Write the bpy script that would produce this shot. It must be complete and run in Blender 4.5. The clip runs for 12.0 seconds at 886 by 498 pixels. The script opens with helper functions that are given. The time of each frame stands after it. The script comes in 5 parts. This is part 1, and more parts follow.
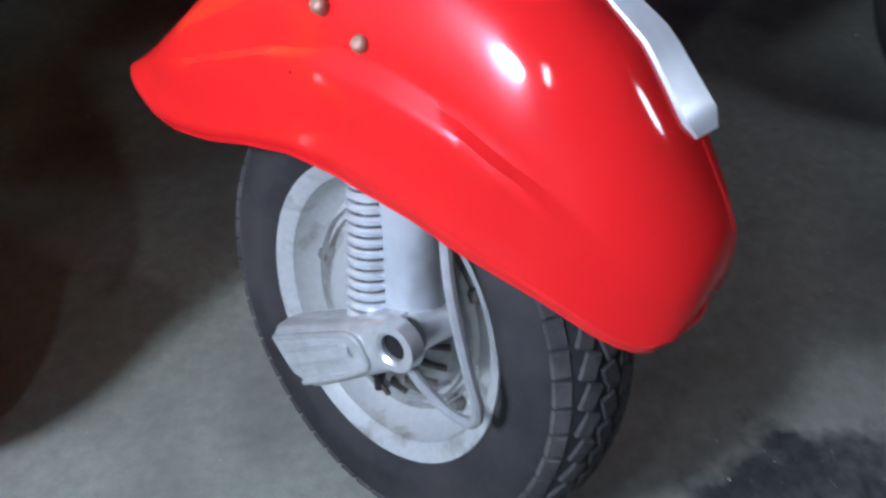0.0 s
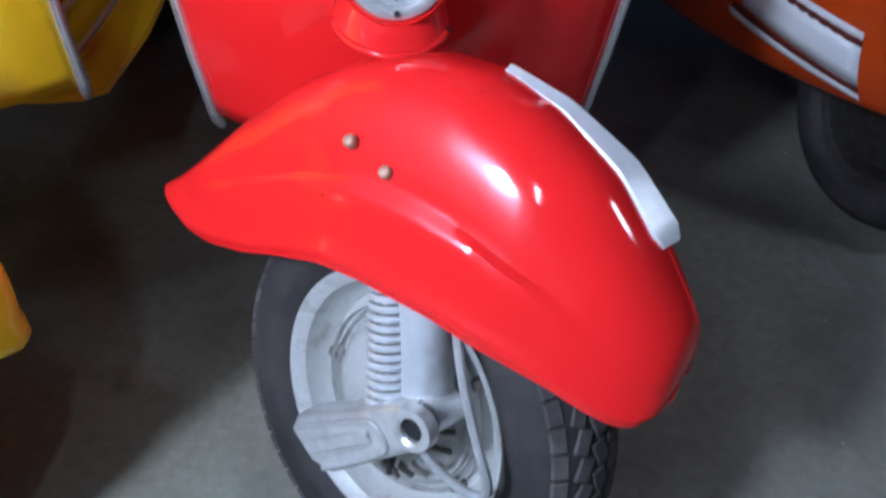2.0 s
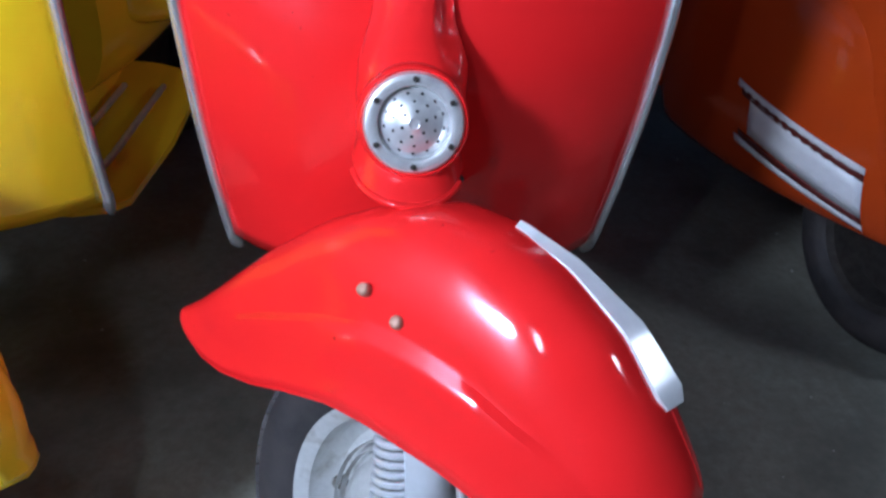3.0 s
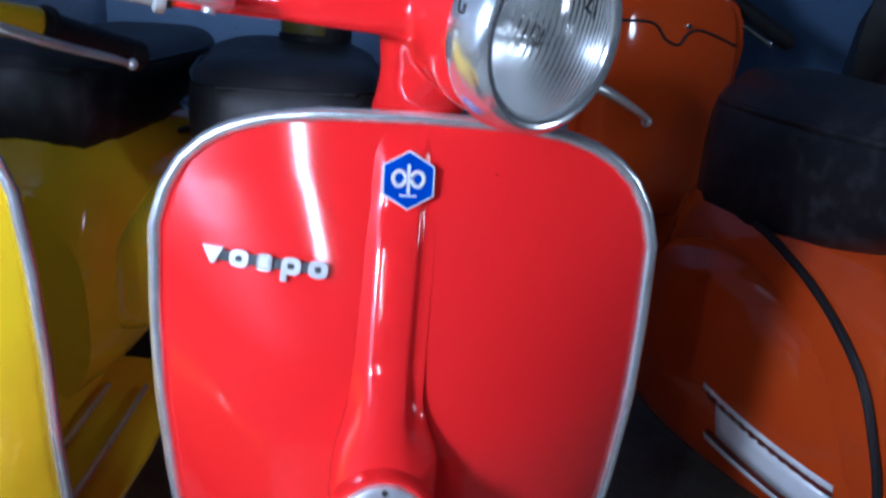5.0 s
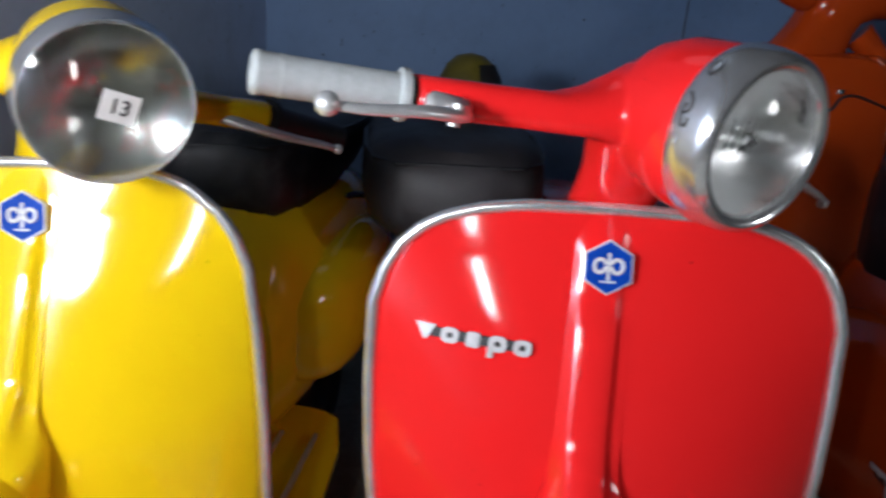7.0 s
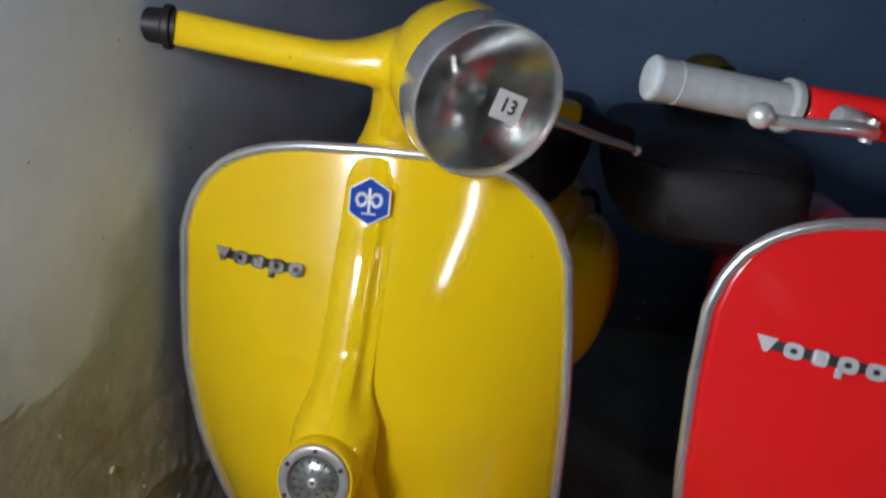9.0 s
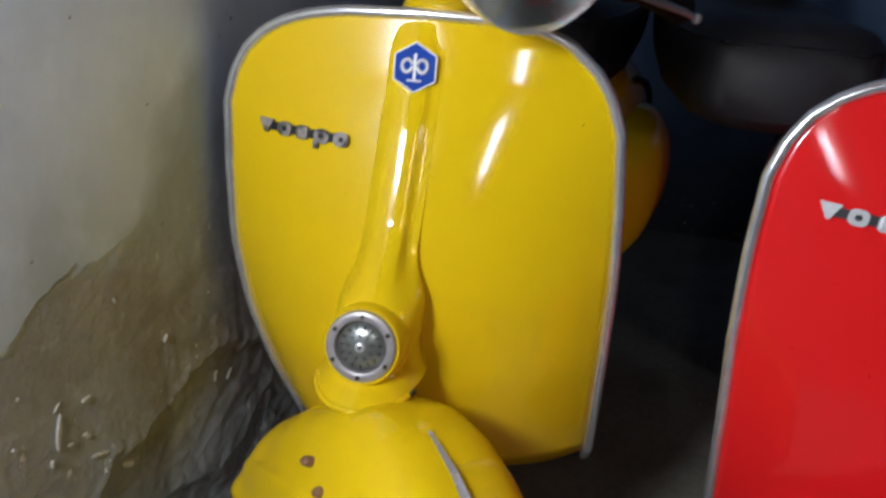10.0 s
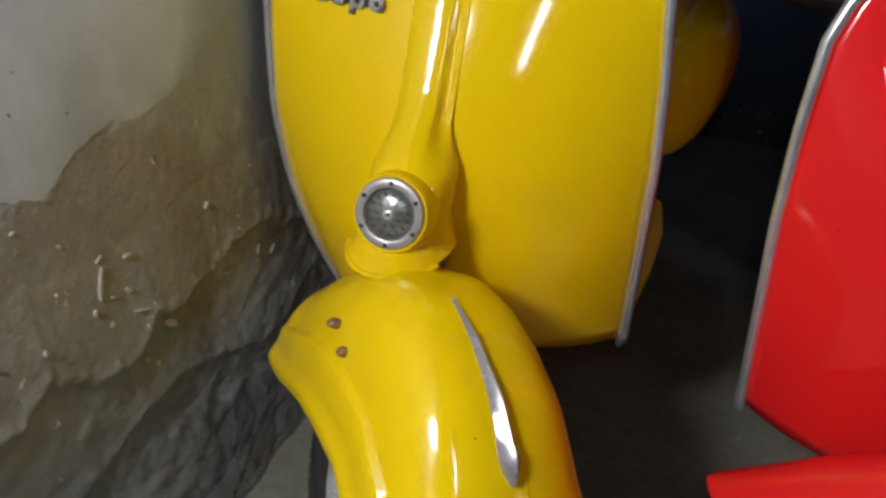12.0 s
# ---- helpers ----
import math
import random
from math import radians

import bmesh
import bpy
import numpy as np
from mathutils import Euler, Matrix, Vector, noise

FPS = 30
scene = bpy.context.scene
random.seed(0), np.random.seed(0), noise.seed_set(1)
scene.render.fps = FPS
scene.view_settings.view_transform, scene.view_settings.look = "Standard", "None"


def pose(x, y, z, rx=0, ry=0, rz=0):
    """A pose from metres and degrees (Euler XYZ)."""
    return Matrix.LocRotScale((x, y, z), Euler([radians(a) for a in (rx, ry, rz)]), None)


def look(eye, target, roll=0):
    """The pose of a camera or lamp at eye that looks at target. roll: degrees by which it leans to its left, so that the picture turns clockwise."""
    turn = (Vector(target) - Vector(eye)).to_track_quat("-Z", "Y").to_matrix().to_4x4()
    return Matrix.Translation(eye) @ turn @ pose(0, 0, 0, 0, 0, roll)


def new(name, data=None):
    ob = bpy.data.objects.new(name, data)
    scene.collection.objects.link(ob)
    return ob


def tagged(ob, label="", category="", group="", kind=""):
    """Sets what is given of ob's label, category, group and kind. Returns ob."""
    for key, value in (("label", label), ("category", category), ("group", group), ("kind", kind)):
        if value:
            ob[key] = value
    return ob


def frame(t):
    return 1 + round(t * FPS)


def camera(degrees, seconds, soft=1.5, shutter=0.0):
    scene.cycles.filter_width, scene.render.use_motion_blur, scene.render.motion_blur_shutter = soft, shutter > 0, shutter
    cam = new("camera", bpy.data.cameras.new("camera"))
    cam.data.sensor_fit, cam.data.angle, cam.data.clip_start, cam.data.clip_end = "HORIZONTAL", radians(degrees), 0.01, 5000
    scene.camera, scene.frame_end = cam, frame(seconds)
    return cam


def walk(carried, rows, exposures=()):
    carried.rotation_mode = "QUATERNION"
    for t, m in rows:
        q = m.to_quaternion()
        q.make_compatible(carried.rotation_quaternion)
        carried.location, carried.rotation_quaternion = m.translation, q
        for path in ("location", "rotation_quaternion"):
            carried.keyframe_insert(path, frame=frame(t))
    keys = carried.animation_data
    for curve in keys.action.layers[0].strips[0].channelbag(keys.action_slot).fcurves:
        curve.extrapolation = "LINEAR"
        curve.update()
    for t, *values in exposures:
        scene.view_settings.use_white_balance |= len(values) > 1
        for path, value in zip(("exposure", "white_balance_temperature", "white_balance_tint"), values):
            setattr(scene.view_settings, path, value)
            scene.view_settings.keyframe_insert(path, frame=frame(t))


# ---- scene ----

cam = camera(61.0, 12.0, soft=2.5, shutter=0.4)
PATH = [
    (0, (-0.048, -0.656, 0.642), (0.135, 0.673, -0.814), 1.1),
    (0.25, (-0.068, -0.698, 0.644), (0.227, 0.661, -0.794), 1.4),
    (0.5, (-0.083, -0.728, 0.646), (0.214, 0.616, -0.805), 0.6),
    (0.75, (-0.094, -0.747, 0.648), (0.196, 0.639, -0.764), 1.2),
    (1, (-0.1, -0.755, 0.656), (0.224, 0.69, -0.687), 3.6),
    (1.5, (-0.101, -0.726, 0.684), (0.2, 0.733, -0.651), 3.6),
    (1.75, (-0.099, -0.716, 0.690), (0.211, 0.740, -0.645), 3.7),
    (2, (-0.096, -0.711, 0.696), (0.228, 0.803, -0.57), 3.4),
    (2.25, (-0.096, -0.706, 0.710), (0.253, 0.845, -0.503), 4.3),
    (2.5, (-0.096, -0.701, 0.725), (0.229, 0.895, -0.435), 3.9),
    (2.7, (-0.097, -0.698, 0.735), (0.218, 0.92, -0.398), 4.0),
    (4.3, (-0.092, -0.659, 0.847), (0.29, 1.158, 0.103), 6.8),
    (4.5, (-0.087, -0.659, 0.878), (0.286, 1.19, 0.211), 6.2),
    (4.75, (-0.088, -0.654, 0.898), (0.275, 1.193, 0.221), 5.6),
    (5, (-0.089, -0.647, 0.916), (0.267, 1.212, 0.269), 4.7),
    (5.5, (-0.081, -0.653, 0.963), (0.251, 1.244, 0.426), 2.5),
    (6, (-0.089, -0.663, 0.963), (0.218, 1.24, 0.43), 2.4),
    (6.5, (-0.11, -0.67, 0.961), (0.131, 1.245, 0.437), 2.8),
    (7, (-0.188, -0.679, 0.962), (-0.105, 1.24, 0.404), 3.5),
    (7.25, (-0.232, -0.680, 0.967), (-0.253, 1.239, 0.401), 3.1),
    (7.5, (-0.279, -0.68, 0.977), (-0.365, 1.241, 0.426), 3.1),
    (7.7, (-0.325, -0.691, 0.986), (-0.486, 1.229, 0.449), 3.3),
    (9.3, (-0.409, -0.702, 0.945), (-0.634, 1.172, 0.284), 5.1),
    (9.5, (-0.41, -0.704, 0.933), (-0.646, 1.152, 0.226), 4.9),
    (10, (-0.408, -0.702, 0.908), (-0.71, 1.096, 0.088), 4.3),
    (10.25, (-0.412, -0.703, 0.896), (-0.769, 1.051, 0.005), 4.9),
    (10.5, (-0.416, -0.705, 0.889), (-0.797, 1.017, -0.054), 5.9),
    (10.75, (-0.415, -0.705, 0.886), (-0.845, 0.976, -0.107), 5.6),
    (11, (-0.407, -0.706, 0.88), (-0.939, 0.913, -0.166), 3.5),
    (11.25, (-0.376, -0.720, 0.866), (-0.927, 0.910, -0.155), 2.0),
    (11.5, (-0.357, -0.73, 0.859), (-0.855, 0.93, -0.139), 1.9),
    (11.75, (-0.358, -0.723, 0.860), (-0.862, 0.942, -0.128), 2.1),
    (12, (-0.362, -0.703, 0.862), (-0.811, 0.956, -0.161), 3.7),
]

EXPOSURES = [(0, 0.66, 5100, 10), (1.0, 0.85, 5100, 10), (1.5, 0.75, 5050, 10), (2.0, 0.66, 5000, 10), (2.7, 0.62, 5000, 10), (4.3, 0.56, 4750, 10), (5.0, 0.60, 4750, 10), (5.5, 0.80, 4750, 10), (6.0, 0.84, 4800, 10), (6.5, 0.65, 5300, 10), (7.0, 0.38, 6000, 10), (7.7, 0.10, 6200, 10), (9.3, -0.48, 5900, 10), (9.7, -0.44, 5900, 10), (10.5, -0.08, 5900, 10), (11.0, 0.10, 5600, 10), (12, -0.34, 6300, 10)]
walk(cam, [(t, look(eye, target, roll)) for t, eye, target, roll in PATH], EXPOSURES)

# ---- light ----
world = bpy.data.worlds.new("world")
scene.world = world
world.use_nodes = True
world.node_tree.nodes["Background"].inputs["Color"].default_value = (0.35, 0.5, 0.9, 1)
world.node_tree.nodes["Background"].inputs["Strength"].default_value = 0.001


def lamp(name, place, watts, radius, colour):
    data = bpy.data.lights.new(name, "POINT")
    data.energy, data.shadow_soft_size, data.color = watts, radius, colour
    ob = new(name, data)
    ob.matrix_world = Matrix.Translation(place)
    return ob


# main bulb, out of view; highlights and cast shadows place it
lamp("point_light", (-0.825, -0.83, 1.06), 28, 0.085, (1.0, 0.97, 0.93))
tube_lamp = bpy.data.lights.new("tube_light", "AREA")
tube_lamp.shape, tube_lamp.size, tube_lamp.size_y = "RECTANGLE", 0.032, 0.19
tube_lamp.energy, tube_lamp.color = 0.9, (1.0, 0.97, 0.93)
new("tube_light", tube_lamp).matrix_world = pose(-0.365, -0.80, 1.015, 90)
# added fill from the right that brightens the red flank and the orange scooter
lamp("point_light", (1.05, -0.45, 1.02), 4.2, 0.07, (1.0, 0.97, 0.93))
# added weak bluish fill from overhead, not a fitting of the room
lamp("overhead_fill", (-0.3, 0.8, 2.45), 0.7, 0.25, (0.75, 0.86, 1.0))


# ---- materials ----
def nodes_of(name):
    m = bpy.data.materials.new(name)
    m.use_nodes = True
    return m, m.node_tree.nodes, m.node_tree.links, m.node_tree.nodes["Principled BSDF"]


def mix_colours(n, l, fac, a, b):
    mix = n.new("ShaderNodeMix")
    mix.data_type = "RGBA"
    l.new(fac, mix.inputs[0])
    for slot, c in ((6, a), (7, b)):
        if isinstance(c, tuple):
            mix.inputs[slot].default_value = (*c, 1)
        else:
            l.new(c, mix.inputs[slot])
    return mix.outputs[2]


def noise_of(n, l, scale, detail=6, rough=0.6, stretch=None):
    tex = n.new("ShaderNodeTexNoise")
    tex.inputs["Scale"].default_value, tex.inputs["Detail"].default_value, tex.inputs["Roughness"].default_value = scale, detail, rough
    co = n.new("ShaderNodeTexCoord")
    if stretch:
        mp = n.new("ShaderNodeMapping")
        mp.inputs["Scale"].default_value = stretch
        l.new(co.outputs["Object"], mp.inputs[0])
        l.new(mp.outputs[0], tex.inputs["Vector"])
    else:
        l.new(co.outputs["Object"], tex.inputs["Vector"])
    return tex.outputs["Fac"]


def ramp(n, l, fac, lo, hi):
    r = n.new("ShaderNodeMapRange")
    r.inputs["From Min"].default_value, r.inputs["From Max"].default_value = lo, hi
    l.new(fac, r.inputs["Value"])
    return r.outputs["Result"]


def bump(n, l, b, height, strength, dist=0.01):
    bp = n.new("ShaderNodeBump")
    bp.inputs["Strength"].default_value, bp.inputs["Distance"].default_value = strength, dist
    l.new(height, bp.inputs["Height"])
    l.new(bp.outputs[0], b.inputs["Normal"])


def surface(name, colour, rough=0.5, metal=0.0, vary=0.15, scale=30, relief=0.0, coat=0.0, dirt=None, dirt_lo=0.55, dirt_hi=0.75):
    """A plain material with fine and coarse variation."""
    m, n, l, b = nodes_of(name)
    fine, coarse = noise_of(n, l, scale), noise_of(n, l, scale / 7, 4)
    dark = tuple(c * (1 - vary) for c in colour)
    light = tuple(min(1, c * (1 + vary * 0.6)) for c in colour)
    col = mix_colours(n, l, ramp(n, l, fine, 0.3, 0.7), dark, light)
    if dirt:
        col = mix_colours(n, l, ramp(n, l, coarse, dirt_lo, dirt_hi), col, dirt)
    l.new(col, b.inputs["Base Color"])
    b.inputs["Metallic"].default_value = metal
    rr = n.new("ShaderNodeMapRange")
    rr.inputs["To Min"].default_value, rr.inputs["To Max"].default_value = max(0.02, rough * 0.8), min(1, rough * 1.25)
    l.new(coarse, rr.inputs["Value"])
    l.new(rr.outputs["Result"], b.inputs["Roughness"])
    b.inputs["Coat Weight"].default_value = coat
    b.inputs["Coat Roughness"].default_value = 0.06
    if relief:
        bump(n, l, b, fine, relief)
    return m


def paint(name, colour, dust):
    """Glossy scooter enamel: faint orange peel, dust film and small specks."""
    m, n, l, b = nodes_of(name)
    film = ramp(n, l, noise_of(n, l, 6, 5), 0.45, 0.85)
    mul = n.new("ShaderNodeMath")
    mul.operation, mul.inputs[1].default_value = "MULTIPLY", 0.02
    l.new(film, mul.inputs[0])
    col = mix_colours(n, l, mul.outputs[0], colour, dust)
    specks = ramp(n, l, noise_of(n, l, 160, 2), 0.76, 0.79)
    col = mix_colours(n, l, specks, col, tuple(c * 0.35 for c in colour))
    l.new(col, b.inputs["Base Color"])
    b.inputs["Roughness"].default_value = 0.30
    b.inputs["Specular IOR Level"].default_value = 0.0
    b.inputs["Coat Weight"].default_value = 1.0
    b.inputs["Coat Roughness"].default_value = 0.085
    bump(n, l, b, noise_of(n, l, 90, 3), 0.02, 0.004)
    return m


RED = paint("red_enamel", (0.82, 0.016, 0.016), (0.75, 0.2, 0.2))
YELLOW = paint("yellow_enamel", (0.88, 0.605, 0.0004), (0.7, 0.6, 0.2))
ORANGE = paint("orange_enamel", (0.50, 0.056, 0.004), (0.6, 0.35, 0.2))
DARKPAINT = paint("black_enamel", (0.015, 0.015, 0.017), (0.1, 0.1, 0.1))
CHROME = surface("worn_chrome", (0.72, 0.73, 0.74), 0.16, 1.0, 0.1, 60, 0.0, 0, (0.35, 0.33, 0.30), 0.62, 0.8)
ALU = surface("polished_aluminium", (0.76, 0.77, 0.78), 0.30, 0.6, 0.15, 80, 0.03, 0, (0.3, 0.3, 0.3), 0.6, 0.85)
TRIM = surface("aluminium_trim", (0.78, 0.79, 0.81), 0.24, 0.75, 0.12, 70, 0.0, 0, (0.4, 0.4, 0.4), 0.6, 0.85)
DULLRING = surface("dull_grey_ring", (0.40, 0.37, 0.37), 0.34, 0.35, 0.15, 90, 0.03, 0.2, (0.2, 0.18, 0.17), 0.55, 0.75)
DULLDOME = surface("dull_domed_metal", (0.30, 0.31, 0.29), 0.24, 0.6, 0.25, 90, 0.05, 0, (0.12, 0.12, 0.11), 0.5, 0.75)
SILVER = surface("silver_wheel_paint", (0.52, 0.54, 0.555), 0.40, 0.15, 0.1, 40, 0.02, 0.2, (0.13, 0.10, 0.075), 0.58, 0.72)
RUBBER = surface("tyre_rubber", (0.024, 0.0225, 0.024), 0.72, 0, 0.3, 60, 0.1, 0, (0.065, 0.055, 0.052), 0.45, 0.75)
BLACK = surface("black_plastic", (0.012, 0.012, 0.014), 0.5, 0, 0.2, 40)
VINYL = surface("black_vinyl", (0.009, 0.010, 0.013), 0.45, 0, 0.25, 220, 0.12, 0, (0.04, 0.04, 0.045), 0.5, 0.8)
BROWNVINYL = surface("dark_brown_vinyl", (0.024, 0.021, 0.024), 0.50, 0, 0.25, 200, 0.12)
GRIP = surface("grey_rubber_grip", (0.46, 0.49, 0.49), 0.62, 0, 0.12, 120, 0.05, 0, (0.2, 0.2, 0.19), 0.55, 0.8)
LIME = surface("pale_lime_plaster", (0.52, 0.50, 0.44), 0.8, 0, 0.2, 160, 0.15)
BLUE = surface("blue_badge", (0.004, 0.052, 0.37), 0.5, 0, 0.05, 60)
BLUE.node_tree.nodes["Principled BSDF"].inputs["Specular IOR Level"].default_value = 0.12
WHITE = surface("white_enamel", (0.78, 0.79, 0.80), 0.35, 0, 0.06, 60)
STRIPE = surface("white_decal", (0.84, 0.85, 0.88), 0.35, 0, 0.05, 60, 0, 0.5)
MAROON = surface("maroon_decal", (0.11, 0.012, 0.008), 0.35, 0, 0.1, 60, 0, 0.5)
BRASS = surface("brass_screw", (0.30, 0.16, 0.09), 0.5, 0.3, 0.2, 120)
PALEBRASS = surface("pale_brass_screw", (0.48, 0.28, 0.20), 0.5, 0.3, 0.2, 120)
INK = surface("black_ink", (0.01, 0.01, 0.012), 0.5)
PAPER = surface("paper_sticker", (0.72, 0.72, 0.70), 0.7, 0, 0.06, 40)
CABLE = surface("grey_cable", (0.33, 0.33, 0.33), 0.5, 0, 0.15, 80)
DARKMETAL = surface("oily_metal", (0.05, 0.045, 0.04), 0.5, 0.5, 0.4, 60, 0.1)
TREAD = surface("dusty_tread_rubber", (0.062, 0.056, 0.056), 0.8, 0, 0.35, 120, 0.1, 0, (0.15, 0.135, 0.13), 0.48, 0.75)
MIRROR = surface("silvered_reflector", (0.80, 0.81, 0.82), 0.28, 0.9, 0.06, 40)
GREYMIRROR = surface("tarnished_reflector", (0.40, 0.41, 0.40), 0.20, 1.0, 0.15, 40, 0, 0, (0.2, 0.2, 0.19), 0.5, 0.8)
MUSTARD = surface("faded_mustard_shell", (0.15, 0.12, 0.012), 0.45, 0, 0.2, 40)
LETTER = surface("worn_chrome_letter", (0.80, 0.80, 0.81), 0.25, 0.35, 0.12, 200, 0, 0, (0.2, 0.2, 0.2), 0.62, 0.75)
RIMCHROME = surface("scratched_chrome", (0.74, 0.75, 0.77), 0.18, 0.85, 0.12, 90, 0.01, 0, (0.4, 0.4, 0.4), 0.6, 0.85)
CREST = surface("bright_crest_metal", (0.93, 0.94, 0.96), 0.22, 0.35, 0.08, 60, 0, 0.5, (0.6, 0.6, 0.62), 0.62, 0.85)
RIMPAINT = surface("stained_silver_rim_paint", (0.55, 0.555, 0.54), 0.42, 0.12, 0.1, 170, 0.02, 0.2, (0.17, 0.135, 0.10), 0.55, 0.78)
GREASY = surface("greasy_grey_metal", (0.22, 0.21, 0.19), 0.5, 0.2, 0.3, 50, 0.05, 0, (0.05, 0.04, 0.03), 0.5, 0.7)
SPRING = surface("pale_spring_steel", (0.70, 0.72, 0.75), 0.30, 0.35, 0.08, 60, 0, 0, (0.45, 0.45, 0.45), 0.62, 0.85)
GREYCREST = surface("dull_crest_metal", (0.46, 0.43, 0.44), 0.28, 0.6, 0.12, 70, 0, 0, (0.3, 0.28, 0.27), 0.6, 0.85)
WORNLETTER = surface("tarnished_letter_metal", (0.40, 0.36, 0.35), 0.35, 0.3, 0.3, 200, 0, 0, (0.06, 0.05, 0.05), 0.50, 0.60)
CRUMB = surface("pale_crumbs", (0.50, 0.49, 0.44), 0.8, 0, 0.4, 90)


def glass_material():
    m, n, l, b = nodes_of("lamp_glass")
    b.inputs["Base Color"].default_value = (0.97, 0.98, 0.97, 1)
    b.inputs["Roughness"].default_value = 0.03
    b.inputs["Transmission Weight"].default_value = 1.0
    b.inputs["IOR"].default_value = 1.42
    return m


GLASS = glass_material()


FLOOR_Z = -0.017


def floor_material():
    m, n, l, b = nodes_of("dusty_concrete")
    grain, blot, stain = noise_of(n, l, 60, 8, 0.7), noise_of(n, l, 5, 6), noise_of(n, l, 1.8, 5)
    col = mix_colours(n, l, ramp(n, l, grain, 0.3, 0.7), (0.225, 0.227, 0.186), (0.345, 0.346, 0.284))
    col = mix_colours(n, l, ramp(n, l, blot, 0.45, 0.8), col, (0.165, 0.164, 0.135))
    col = mix_colours(n, l, ramp(n, l, stain, 0.58, 0.7), col, (0.14, 0.13, 0.115))
    co = n.new("ShaderNodeTexCoord")
    far = n.new("ShaderNodeVectorMath")
    far.operation = "DISTANCE"
    far.inputs[1].default_value = (0.345, -0.435, FLOOR_Z)
    l.new(co.outputs["Object"], far.inputs[0])
    ragged = n.new("ShaderNodeMath")
    ragged.operation, ragged.inputs[1].default_value = "MULTIPLY_ADD", 0.16
    l.new(noise_of(n, l, 15, 4, 0.45), ragged.inputs[0])
    l.new(far.outputs["Value"], ragged.inputs[2])
    oil = ramp(n, l, ragged.outputs[0], 0.202, 0.178)
    oily = mix_colours(n, l, ramp(n, l, grain, 0.4, 0.7), (0.032, 0.034, 0.031), (0.070, 0.074, 0.068))
    oily = mix_colours(n, l, ramp(n, l, noise_of(n, l, 17, 5, 0.6), 0.48, 0.68), oily, (0.135, 0.142, 0.125))
    oily = mix_colours(n, l, ramp(n, l, noise_of(n, l, 62, 3, 0.6), 0.66, 0.72), oily, (0.27, 0.28, 0.25))
    col = mix_colours(n, l, oil, col, oily)
    l.new(col, b.inputs["Base Color"])
    b.inputs["Roughness"].default_value = 0.8
    bump(n, l, b, grain, 0.25, 0.004)
    return m


